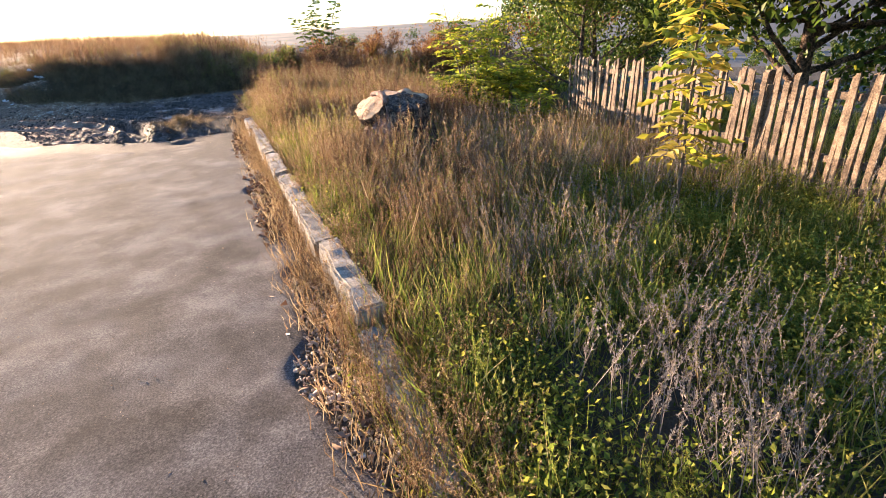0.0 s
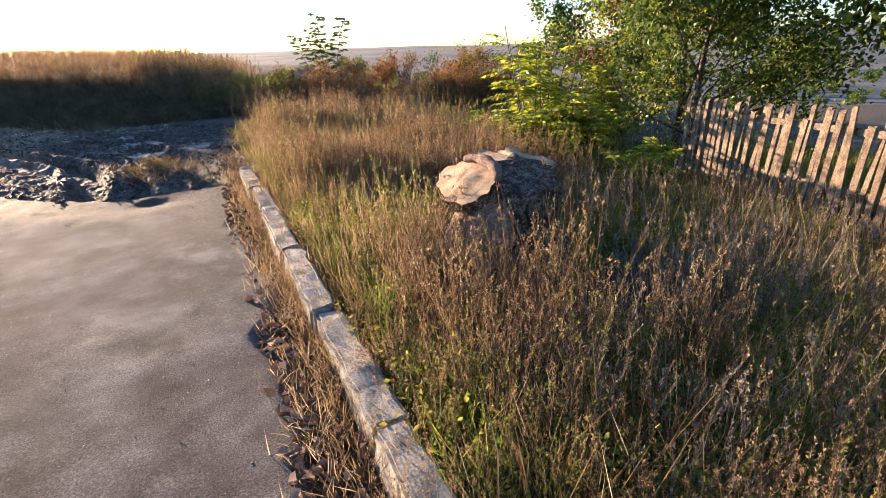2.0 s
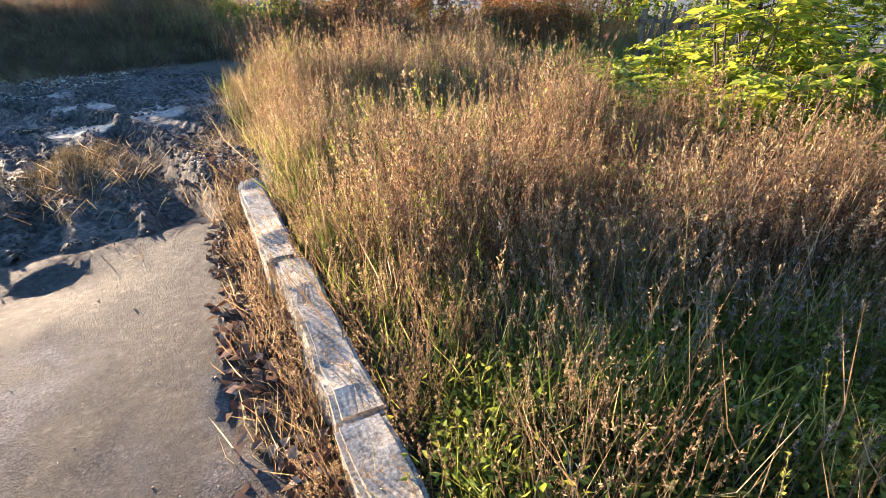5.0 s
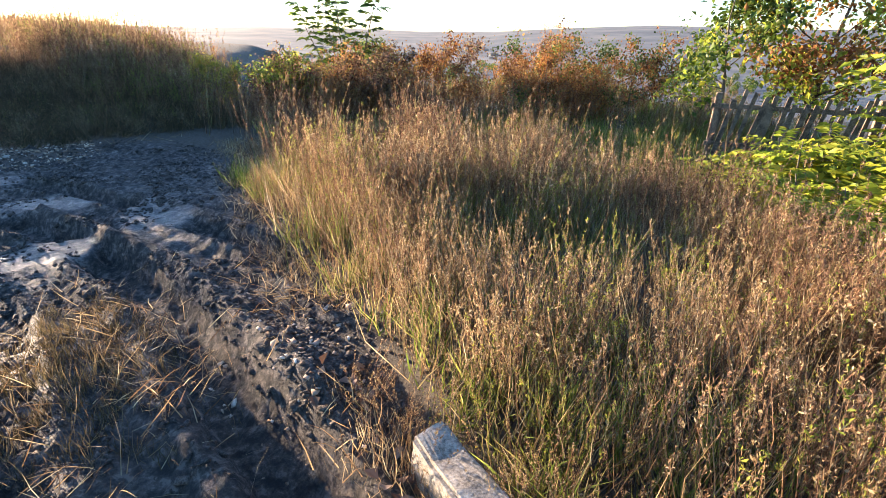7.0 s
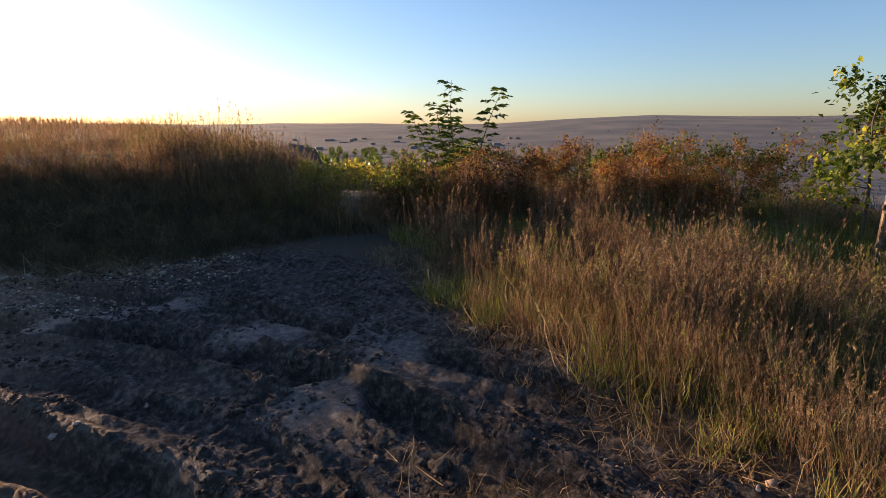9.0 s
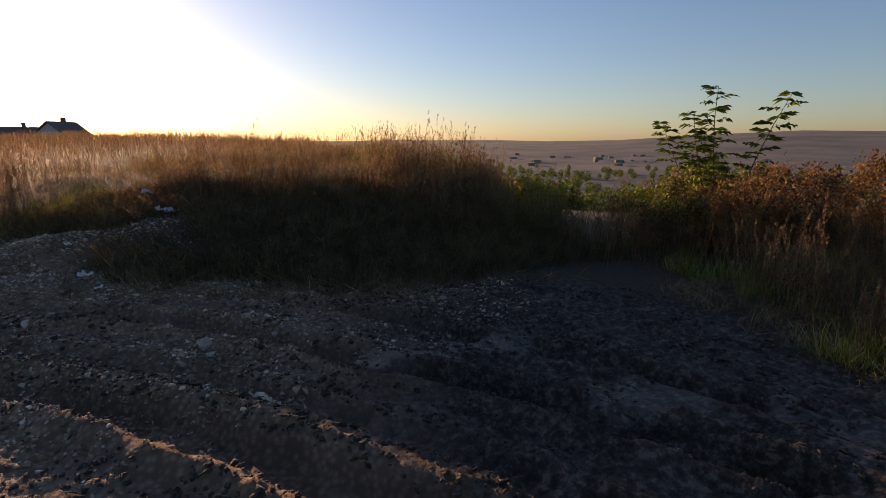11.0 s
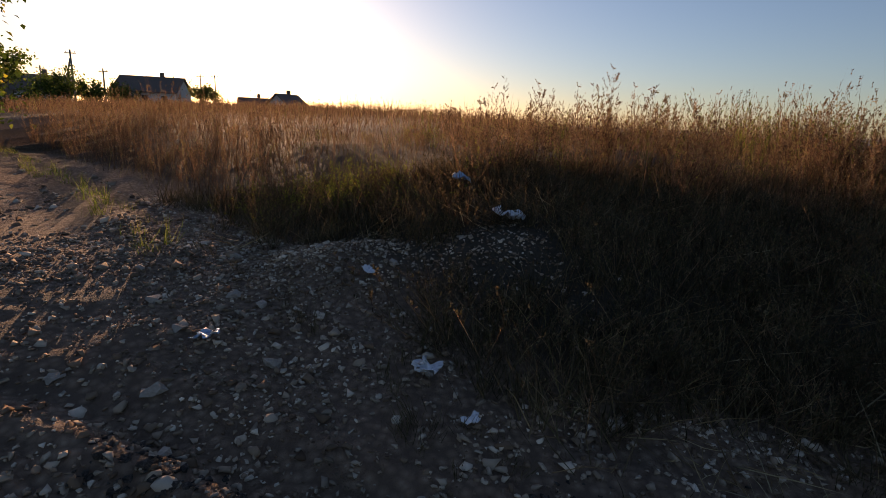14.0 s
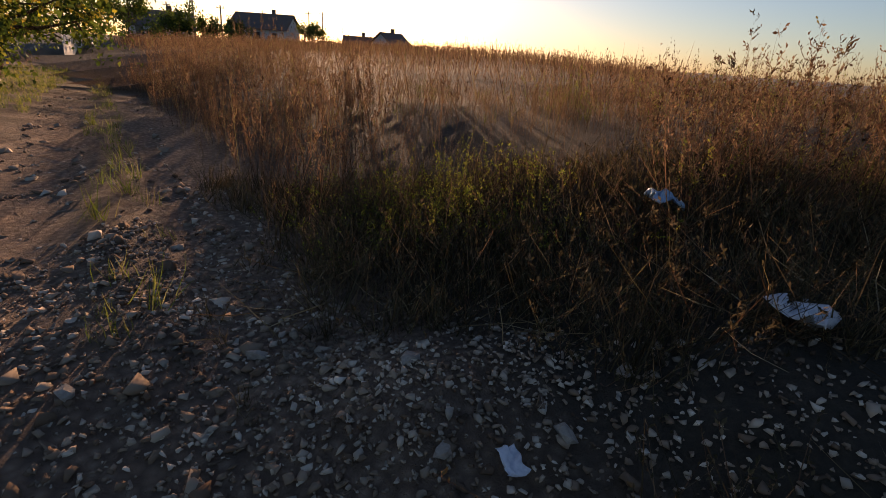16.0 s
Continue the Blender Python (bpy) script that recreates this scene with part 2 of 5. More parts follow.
def mud_mask(x, y):
    """The churned bend between the asphalt and the stony track."""
    r = np.hypot(x + 8.5, y - 9.3)
    wob = 0.8 * (fbm(x * 0.7, y * 0.7, 3, 9) - 0.5)
    return sstep(5.4, 6.4, r + wob) * (1 - sstep(10.8, 11.8, r + wob)) * (1 - sstep(0.45, 0.95, x - 0.12 * (y - 12) + wob * 0.5)) * sstep(9.2, 10.0, y + wob * 0.5 + np.where(x < -2, (x + 2) * 0.6, 0)) * (1 - sstep(16.6, 17.8, y + wob))


def bank_depth(x, y):
    """How far a place lies inside the weedy bank beyond the bend; negative outside it."""
    d1 = y - (17.75 + 0.25 * np.sin(x * 1.1))
    d2 = ((x + 5.0) * 0.72 + (y - 18.2) * 0.69) * 1.0
    d3 = 1.2 + (y - 18.0) * 0.30 - x
    return np.minimum(np.minimum(d1, d2), d3)


def track_side(x, y):
    """Across the track that leads up to the houses: 0 at the bank's foot, negative over the wheel tracks."""
    return x + 7.45 + 0.97 * (y - 20.3)


def height(x, y):
    z = 0.018 * (fbm(x * 2.5, y * 2.5, 3, 1) - 0.47)
    # verge behind the kerb
    verge = sstep(0.5, 0.75, x) * (1 - sstep(12.5, 15, y))
    z = z + verge * (0.1 + 0.06 * (fbm(x * 1.1, y * 1.1, 4, 2) - 0.45) - 0.055 * np.clip(x - 1.2, 0, 4))
    # churned mud: ruts, clods
    m = mud_mask(x, y)
    r = np.hypot(x + 8.5, y - 9.3) + 0.35 * (fbm(x * 0.9, y * 0.9, 3, 6) - 0.5)
    lane = r + 0.05 * np.sin(11 * np.arctan2(y - 9.3, x + 8.5))
    ruts = 0.0
    for c, w, dep in ((6.25, 0.15, 0.04), (7.2, 0.17, 0.16), (8.5, 0.16, 0.15), (9.35, 0.14, 0.1), (7.75, 0.1, 0.06)):
        e = (lane - c) / w
        ruts = ruts - dep * (1 - sstep(0.6, 1.15, np.abs(e))) + 0.6 * dep * np.exp(-((np.abs(e) - 1.55) / 0.42) ** 2)
    along = np.arctan2(y - 9.3, x + 8.5) * 8.0
    drag = np.abs(fbm(lane * 7.0, along * 2.0, 4, 12) - 0.47) * 2
    lump = np.abs(fbm(x * 3.6, y * 3.6, 4, 15) - 0.47) * 2
    fine = np.abs(fbm(lane * 17.0, along * 7.0, 3, 19) - 0.44) * 2
    tread = 0.012 * np.sin(along * 55.0 + 9 * lane) * (1 - sstep(0.05, 0.14, np.abs(lane - 7.75)))
    z = z + m * (0.85 * ruts + 0.06 * drag + 0.03 * lump + 0.055 * fine + tread - 0.06)
    # wet hollows
    for px, py, rx, ry in ((-0.15, 13.35, 0.34, 0.7), (-0.95, 13.0, 0.36, 0.4), (-1.1, 14.3, 0.5, 0.28), (-2.1, 15.5, 0.75, 0.24)):
        e = ((x - px) / rx) ** 2 + ((y - py) / ry) ** 2 + 3.2 * (fbm(x * 2.6, y * 2.6, 4, 21) - 0.5)
        w = 0.85 * (1 - sstep(0.4, 1.25, e))
        z = z * (1 - w) + w * (-0.04 + 0.05 * fbm(x * 7, y * 7, 4, 5))
    # grassy hump on the bend
    z = z + 0.15 * np.exp(-((x + 0.78) / 0.4) ** 2 - ((y - 10.9) / 0.8) ** 2)
    # earth heap at the kerb end
    z = z + 0.12 * np.exp(-((x - 0.25) / 0.35) ** 2 - ((y - 10.6) / 0.6) ** 2)
    # wheel tracks on the way up to the houses
    q = track_side(x, y)
    z = z + sstep(18.5, 21, y) * (1 - sstep(45, 60, y)) * (0.05 * np.exp(-((q + 0.85) / 0.25) ** 2) - 0.05 * np.exp(-((q + 0.4) / 0.22) ** 2) - 0.05 * np.exp(-((q + 1.5) / 0.3) ** 2) + 0.06 * sstep(-2.0, -2.5, q))
    # broken hollow at the end of the asphalt
    z = z - 0.07 * np.exp(-((x + 0.6) / 0.35) ** 2 - ((y - 9.3) / 0.3) ** 2)
    # the track rises gently
    u = -0.57 * x + 0.82 * y
    near = 1 - sstep(30, 60, np.hypot(x, y))
    z = z + np.where(x < 1.5, 1, 0.0) * 0.42 * sstep(15.3, 20.5, u) * np.where(x < -1, 1, sstep(1.5, -1, x))
    z = z + near * 0.03 * sstep(15.5, 17, u) * (np.abs(fbm(x * 5, y * 5, 3, 31) - 0.47) * 2)
    z = z - 0.6 * sstep(21.5, 45, u) * (bank_depth(x, y) < 0.5) * (x < 0)
    # bank and the hill behind it
    d = bank_depth(x, y)
    z = z + 0.55 * sstep(0, 2.6, d) + 0.04 * np.clip(d - 2, 0, 95) + 0.25 * (fbm(x * 0.35, y * 0.35, 3, 40) - 0.45) * sstep(0.5, 3, d)
    # rubble heaps by the track
    z = z + 0.16 * np.exp(-((x + 5.95) / 0.5) ** 2 - ((y - 19.25) / 0.45) ** 2) + 0.2 * np.exp(-((x + 4.9) / 0.6) ** 2 - ((y - 19.2) / 0.6) ** 2)
    # the valley to the east and the hills beyond it
    w = 0.72 * (x - 5.5) + 0.69 * (y - 21)
    far = np.hypot(x, y)
    drop = np.clip(w, 0, 260) * 0.16
    drop = np.where(d > 0, np.minimum(drop, np.clip(w - 25, 0, 235) * 0.16), drop)
    bearing = np.arctan2(-x, y)
    ridge = 74 + 18 * np.sin(bearing * 5 + 0.6) + 9 * np.sin(bearing * 13)
    ridge = ridge * (0.45 + 0.55 * sstep(0.25, -0.5, bearing))
    z = z - drop + sstep(700, 2600, far) * ridge * sstep(20, 200, w)
    return z


def mesh_np(name, V, F, mats, mi=None, smooth=False):
    """A mesh from arrays of vertices and triangles (or quads)."""
    me = bpy.data.meshes.new(name)
    k = F.shape[1]
    me.vertices.add(len(V))
    me.vertices.foreach_set("co", np.asarray(V, np.float32).ravel())
    me.loops.add(F.size)
    me.loops.foreach_set("vertex_index", np.asarray(F, np.int32).ravel())
    me.polygons.add(len(F))
    me.polygons.foreach_set("loop_start", np.arange(0, F.size, k, dtype=np.int32))
    for m in mats:
        me.materials.append(m)
    if mi is not None:
        me.polygons.foreach_set("material_index", np.asarray(mi, np.int32))
    if smooth:
        me.polygons.foreach_set("use_smooth", np.ones(len(F), bool))
    me.update(calc_edges=True)
    me.validate()
    return me


def part(name, data, parent=None, label="", at=(0, 0, 0)):
    """A mesh, or a bmesh with its material, as an object under a thing."""
    ob = new(name, data)
    ob.location = at
    if parent is not None:
        ob.parent = parent
    if label:
        ob["label"] = label
    return ob


def from_bm(name, bm, mats, smooth=False):
    me = bpy.data.meshes.new(name)
    bm.to_mesh(me)
    bm.free()
    for m in mats:
        me.materials.append(m)
    for p in me.polygons:
        p.use_smooth = smooth
    return me


def box(name, size, mat, bevel=0.006, wobble=0.0, cuts=0, seed=0):
    """A block with softened, uneven edges, standing on its base."""
    bm = bmesh.new()
    bmesh.ops.create_cube(bm, size=1)
    for v in bm.verts:
        v.co = Vector((v.co.x * size[0], v.co.y * size[1], (v.co.z + 0.5) * size[2]))
    if cuts:
        bmesh.ops.subdivide_edges(bm, edges=bm.edges[:], cuts=cuts, use_grid_fill=True)
    if bevel:
        bmesh.ops.bevel(bm, geom=[e for e in bm.edges if len(e.link_faces) == 2 and e.calc_face_angle(0) > 0.5], offset=bevel, segments=2, affect="EDGES")
    if wobble:
        for v in bm.verts:
            v.co += Vector(noise.noise_vector(v.co * 7 + Vector((seed * 3.7, 0, 0)))) * wobble
    return from_bm(name, bm, [mat])


def tube(points, radii, sides=5):
    """A tapered tube along points."""
    pts = np.array(points, float)
    t = np.gradient(pts, axis=0)
    t /= np.linalg.norm(t, axis=1, keepdims=True) + 1e-9
    ref = np.where(np.abs(t[:, 2:3]) > 0.9, np.array([[1.0, 0, 0]]), np.array([[0, 0, 1.0]]))
    a = np.cross(t, ref)
    a /= np.linalg.norm(a, axis=1, keepdims=True) + 1e-9
    b = np.cross(t, a)
    ang = np.arange(sides) * 2 * np.pi / sides
    V = (pts[:, None] + np.array(radii)[:, None, None] * (np.cos(ang)[None, :, None] * a[:, None] + np.sin(ang)[None, :, None] * b[:, None])).reshape(-1, 3)
    F = []
    for i in range(len(pts) - 1):
        for j in range(sides):
            p, q = i * sides + j, i * sides + (j + 1) % sides
            F += [(p, q, q + sides), (p, q + sides, p + sides)]
    for k in range(1, sides - 1):
        F.append(((len(pts) - 1) * sides, (len(pts) - 1) * sides + k, (len(pts) - 1) * sides + k + 1))
    return V, np.array(F)


def join(pieces):
    """Several (V, F) or (V, F, material index) into one."""
    V, F, mi, o = [], [], [], 0
    for p in pieces:
        V.append(p[0])
        F.append(p[1] + o)
        mi.append(np.full(len(p[1]), p[2] if len(p) > 2 else 0) if np.isscalar(p[2] if len(p) > 2 else 0) else p[2])
        o += len(p[0])
    return np.concatenate(V), np.concatenate(F), np.concatenate(mi)


def unit(v):
    return v / (np.linalg.norm(v, axis=-1, keepdims=True) + 1e-9)


def strips(base, tip, width, bend, g):
    """Narrow blades from base to tip, bent; each is one island of three triangles."""
    n = len(base)
    ax = unit(tip - base)
    side = unit(np.cross(ax, unit(g.normal(size=(n, 3)))))
    mid = (base + tip) / 2 + bend * unit(np.cross(ax, side))
    w = np.reshape(width, (-1, 1)) * side
    V = np.stack([base - w, base + w, mid - w * 0.75, mid + w * 0.75, tip], 1).reshape(-1, 3)
    F = (np.array([[0, 1, 3], [0, 3, 2], [2, 3, 4]])[None] + 5 * np.arange(n)[:, None, None]).reshape(-1, 3)
    return V, F


def leaves(at, direction, length, width, g, fold=0.25):
    """Pointed leaves folded along the midrib; each is one island of four triangles."""
    n = len(at)
    d = unit(direction)
    s = unit(np.cross(d, unit(g.normal(size=(n, 3)) * 0.6 + np.array([0, 0, 1.0]))))
    up = np.cross(s, d)
    L, W = np.reshape(length, (-1, 1)), np.reshape(width, (-1, 1))
    mid = at + d * L * 0.45
    V = np.stack([at, mid - s * W + up * W * fold, mid - up * W * 0.2, mid + s * W + up * W * fold, at + d * L - up * L * 0.15], 1).reshape(-1, 3)
    F = (np.array([[0, 2, 1], [0, 3, 2], [1, 2, 4], [2, 3, 4]])[None] + 5 * np.arange(n)[:, None, None]).reshape(-1, 3)
    return V, F


def kites(at, direction, length, width, g):
    """Small folded leaves and husks; each is one island of two triangles."""
    n = len(at)
    d = unit(direction)
    s = unit(np.cross(d, unit(g.normal(size=(n, 3)))))
    up = np.cross(s, d)
    L, W = np.reshape(length, (-1, 1)), np.reshape(width, (-1, 1))
    mid = at + d * L * 0.5 + up * W * 0.5
    V = np.stack([at, mid - s * W, at + d * L, mid + s * W], 1).reshape(-1, 3)
    F = (np.array([[0, 1, 2], [0, 2, 3]])[None] + 4 * np.arange(n)[:, None, None]).reshape(-1, 3)
    return V, F


def seed_weed(g, stems=6, tall=0.7, spread=0.1, twigs=7, husks=22, lean=0.15, thick=0.0022, size=0.018, low=0.35, reach=1.0):
    """A clump of dry stalks, each with short side twigs and a plume of husks towards its tip."""
    h = tall * g.uniform(0.55, 1.1, stems)
    b = np.c_[g.normal(size=(stems, 2)) * spread, np.zeros(stems)]
    t = b + np.c_[g.normal(size=(stems, 2)) * lean * h[:, None], h]
    out = [(*strips(b, t, np.full(stems, thick), (g.normal(size=stems) * 0.05 * h)[:, None], g), 0)]
    q = np.repeat(np.arange(stems), twigs)
    f = g.uniform(low, 0.95, len(q))[:, None]
    p = b[q] * (1 - f) + t[q] * f
    a, L = g.uniform(0, 6.28, len(q)), h[q] * g.uniform(0.07, 0.2, len(q)) * (1.25 - f[:, 0])
    e = p + np.c_[np.cos(a) * L * 0.32 * reach, np.sin(a) * L * 0.32 * reach, L * 0.95]
    out.append((*kites(p, e - p, np.linalg.norm(e - p, axis=1), np.full(len(q), thick * 0.8), g), 0))
    k = g.integers(0, len(q), stems * husks)
    f = g.uniform(0.15, 1.1, len(k))[:, None]
    at = p[k] * (1 - f) + e[k] * f
    L = size * g.uniform(0.5, 1.3, len(k))
    out.append((*kites(at, g.normal(size=(len(k), 3)) * 0.7 + np.array([0, 0, 0.9]), L, L * g.uniform(0.14, 0.27, len(k)), g), 1))
    return join(out)


def grass_tuft(g, blades=12, tall=0.25, spread=0.07, lean=0.5, width=0.0035):
    b = np.c_[g.normal(size=(blades, 2)) * spread, np.zeros(blades)]
    a, h = g.uniform(0, 6.28, blades), tall * g.uniform(0.5, 1.15, blades)
    le = lean * g.uniform(0.1, 1, blades) * h
    t = b + np.c_[np.cos(a) * le, np.sin(a) * le, h]
    return (*strips(b, t, np.full(blades, width), (0.12 * h)[:, None], g), 0)


def herb(g, n=14, tall=0.18, leaf=0.06, spread=0.09, mat=0):
    """A low leafy plant."""
    at = np.c_[g.normal(size=(n, 2)) * spread, g.uniform(0.02, tall, n)]
    di = np.c_[g.normal(size=(n, 2)), g.uniform(-0.2, 0.9, n)]
    V, F = kites(at, di, leaf * g.uniform(0.6, 1.3, n), leaf * 0.32 * g.uniform(0.7, 1.2, n), g)
    foot = np.c_[at[:, :2] * 0.3, np.zeros(n)]
    stem = kites(foot, at - foot, np.linalg.norm(at - foot, axis=1), np.full(n, 0.0013), g)
    return join([(V, F, mat), (*stem, mat)])


def frond(g, base, direction, length, leaflet, pairs=8):
    """A feather-shaped leaf with paired leaflets on a drooping rib."""
    d = unit(np.array(direction, float))
    ts = np.linspace(0, 1, 5)
    rib = base + np.outer(ts, d) * length + np.c_[np.zeros(5), np.zeros(5), -0.35 * length * ts ** 2]
    V0, F0 = tube(rib, 0.0035 * (1.2 - ts), 3)
    tt = np.repeat(np.linspace(0.2, 1, pairs), 2)
    at = np.stack([np.interp(tt, ts, rib[:, j]) for j in range(3)], 1)
    s = unit(np.cross(d, (0, 0, 1.0)))
    sign = np.tile([1, -1], pairs)[:, None]
    di = s * sign + d * 0.55 + np.c_[np.zeros(2 * pairs), np.zeros(2 * pairs), np.full(2 * pairs, -0.35)] + g.normal(size=(2 * pairs, 3)) * 0.15
    L = leaflet * (1.1 - 0.5 * np.abs(tt - 0.5)) * g.uniform(0.85, 1.15, 2 * pairs)
    V1, F1 = leaves(at, di, L, L * 0.19, g)
    return join([(V0, F0, 0), (V1, F1, 1)])


def scatter(name, templates, xy, scale, mats, label, category, g, tilt=0.12, sink=0.01, zfun=None):
    """Many small plants as one object of kind stuff."""
    z = (zfun or height)(xy[:, 0], xy[:, 1]) - sink
    pick = g.integers(0, len(templates), len(xy))
    out = []
    for k, tp in enumerate(templates):
        sel = np.where(pick == k)[0]
        if not len(sel):
            continue
        V, F = tp[0], tp[1]
        mi = tp[2] if len(tp) > 2 else 0
        a, s = g.uniform(0, 6.28, len(sel)), scale[sel] if not np.isscalar(scale) else g.uniform(0.75, 1.25, len(sel)) * scale
        c, sn = np.cos(a) * s, np.sin(a) * s
        tx, ty = g.normal(size=(2, len(sel))) * tilt
        X = c[:, None] * V[:, 0] - sn[:, None] * V[:, 1] + tx[:, None] * V[:, 2] * s[:, None] + xy[sel, 0][:, None]
        Y = sn[:, None] * V[:, 0] + c[:, None] * V[:, 1] + ty[:, None] * V[:, 2] * s[:, None] + xy[sel, 1][:, None]
        Z = s[:, None] * V[:, 2] + z[sel][:, None]
        W = np.stack([X, Y, Z], 2).reshape(-1, 3)
        FF = (F[None] + len(V) * np.arange(len(sel))[:, None, None]).reshape(-1, 3)
        m = np.tile(np.full(len(F), mi) if np.isscalar(mi) else mi, len(sel))
        out.append((W, FF, m))
    V, F, mi = join(out)
    return tagged(new(name, mesh_np(name, V, F, mats, mi)), label, category, "", "stuff")


def sow(g, x0, x1, y0, y1, n, keep=None):
    p = np.c_[g.uniform(x0, x1, n), g.uniform(y0, y1, n)]
    return p if keep is None else p[keep(p[:, 0], p[:, 1])]


def woody(g, base, tall, spread, limbs, trunk_r, forks=3, first=0.25, lean=(0, 0)):
    """Trunk and limbs as tubes, and the points where leaves grow."""
    base = np.array(base, float)
    ts = np.linspace(0, 1, 6)
    line = base + np.c_[lean[0] * ts + 0.05 * tall * np.sin(ts * 5 + g.uniform(0, 6)) * ts, lean[1] * ts + 0.05 * tall * np.cos(ts * 4 + g.uniform(0, 6)) * ts, tall * ts]
    trunk = tube(line, trunk_r * (1.15 - ts), 7)
    parts, tips = [], []
    for k in range(limbs):
        t = g.uniform(first, 0.98)
        p = np.array([np.interp(t, ts, line[:, j]) for j in range(3)])
        a = k * 2.4 + g.uniform(-0.4, 0.4)
        L = spread * g.uniform(0.55, 1.1) * (1.15 - 0.6 * t)
        e = p + np.array([np.cos(a) * L, np.sin(a) * L, L * g.uniform(0.15, 0.9)])
        m = (p + e) / 2 + np.array([0, 0, -0.06 * L])
        parts.append(tube([p, m, e], trunk_r * (1.1 - t) * np.array([0.55, 0.35, 0.1]), 5))
        for f in range(forks):
            s = g.uniform(0.35, 1)
            q = m * (1 - s) + e * s
            e2 = q + unit(g.normal(size=3) + (e - p) / L * 0.8 + np.array([0, 0, 0.3])) * L * g.uniform(0.3, 0.6)
            parts.append(tube([q, (q + e2) / 2, e2], trunk_r * (1.1 - t) * np.array([0.22, 0.14, 0.05]), 4))
            for r in np.linspace(0.15, 1, 7):
                tips.append(q * (1 - r) + e2 * r)
        for r in np.linspace(0.35, 1, 6):
            tips.append(p * (1 - r) + e * r)
    return trunk, parts, np.array(tips)


def leafy_tree(name, g, base, tall, spread, limbs, trunk_r, n_leaves, leaf, mats, label, category, forks=3, first=0.25, blur=0.12, second=0.0, lean=(0, 0), wide=0.33, fenced=False):
    """A tree or shrub: trunk, limbs and a crown of single leaves."""
    thing = tagged(new(name), label, category)
    z0 = float(height(np.array([base[0]]), np.array([base[1]]))[0]) - 0.04
    thing.location = (base[0], base[1], z0)
    trunk, parts, tips = woody(g, (0, 0, 0), tall, spread, limbs, trunk_r, forks, first, lean)
    V, F, mi = join([(*trunk, 0)] + [(*p, 0) for p in parts])
    part("trunk", mesh_np(name + "_trunk", V, F, [M_TWIG if trunk_r < 0.05 else M_BARK], None, True), thing)
    q = tips[g.integers(0, len(tips), n_leaves)] + g.normal(size=(n_leaves, 3)) * blur
    q = q[q[:, 2] > 0.05]
    if fenced:
        line = 4.25 + 0.158 * (q[:, 1] + base[1] + 0.4)
        q = q[(q[:, 0] + base[0] > line + 0.12) | (q[:, 2] > 1.35 + 0.5 * (line - q[:, 0] - base[0]))]
    di = g.normal(size=(len(q), 3)) + np.array([0, 0, -0.45])
    L = leaf * g.uniform(0.6, 1.25, len(q))
    V, F = leaves(q, di, L, L * wide, g)
    cl = (vnoise(q[:, 0] * 2.2, q[:, 2] * 2.2, 3) + g.uniform(-0.25, 0.25, len(q)) < second).astype(int)
    part("crown", mesh_np(name + "_crown", V, F, mats, np.repeat(cl, 4)), thing)
    return thing

# ---- ground, road, kerb ----
PUDDLES = ((-0.15, 13.35, 0.34, 0.7), (-0.95, 13.0, 0.36, 0.4), (-1.1, 14.3, 0.5, 0.28), (-2.1, 15.5, 0.75, 0.24))


def road_mask(x, y):
    return (x < 0.3 + 0.08 * np.sin(y * 2.1) + 0.05 * np.sin(y * 5.3)) & (y < road_edge(x))


def axis(fine0, fine1, step, mid0, mid1, midstep, out, count):
    a = np.arange(fine0, fine1 + 1e-6, step)
    lo = np.arange(mid0, fine0 - 1e-6, midstep) if mid0 < fine0 else np.array([])
    hi = np.arange(fine1 + midstep, mid1 + 1e-6, midstep) if mid1 > fine1 else np.array([])
    c = np.concatenate([lo, a, hi])
    grow = np.geomspace(0.3, out, count)
    return np.concatenate([(c[0] - grow)[::-1], c, c[-1] + grow])


def grid_faces(nx, ny):
    i, j = np.meshgrid(np.arange(nx - 1), np.arange(ny - 1), indexing="ij")
    p = (i * ny + j).ravel()
    return np.stack([p, p + ny, p + ny + 1, p + 1], 1)


gx = axis(-7.6, 1.6, 0.034, -9.0, 9.0, 0.14, 3600, 34)
gy = axis(9.4, 18.4, 0.034, -4.0, 30.0, 0.16, 3600, 34)
X, Y = [a.ravel() for a in np.meshgrid(gx, gy, indexing="ij")]
Z = height(X, Y) - np.where(road_mask(X + 0.12, Y + 0.15), 0.06, 0)
me = mesh_np("ground", np.c_[X, Y, Z], grid_faces(len(gx), len(gy)), [M_GROUND], None, True)
u = -0.57 * X + 0.82 * Y
mud = mud_mask(X, Y)
wet = np.zeros(len(X))
for px, py, rx, ry in PUDDLES:
    wet = np.maximum(wet, 0.9 - 0.9 * sstep(0.3, 1.2, ((X - px) / rx) ** 2 + ((Y - py) / ry) ** 2 + 3.2 * (fbm(X * 2.6, Y * 2.6, 4, 21) - 0.5)))
wet = np.maximum(wet, mud * (0.12 + 0.3 * sstep(0.44, 0.36, fbm(X * 2, Y * 2, 3, 33))))
stony = np.maximum(sstep(14.2, 15.6, u + 0.8 * (fbm(X, Y, 3, 8) - 0.5)) * sstep(0.5, -0.2, bank_depth(X, Y)) * sstep(0.5, -1.5, X), ((X > 0.0) & (X < 0.42) & (Y < 2.6)) * 0.8)
stony = np.maximum(stony, sstep(-2.0, -3.5, X) * sstep(9, 12, Y) * sstep(0.5, -0.2, bank_depth(X, Y)))
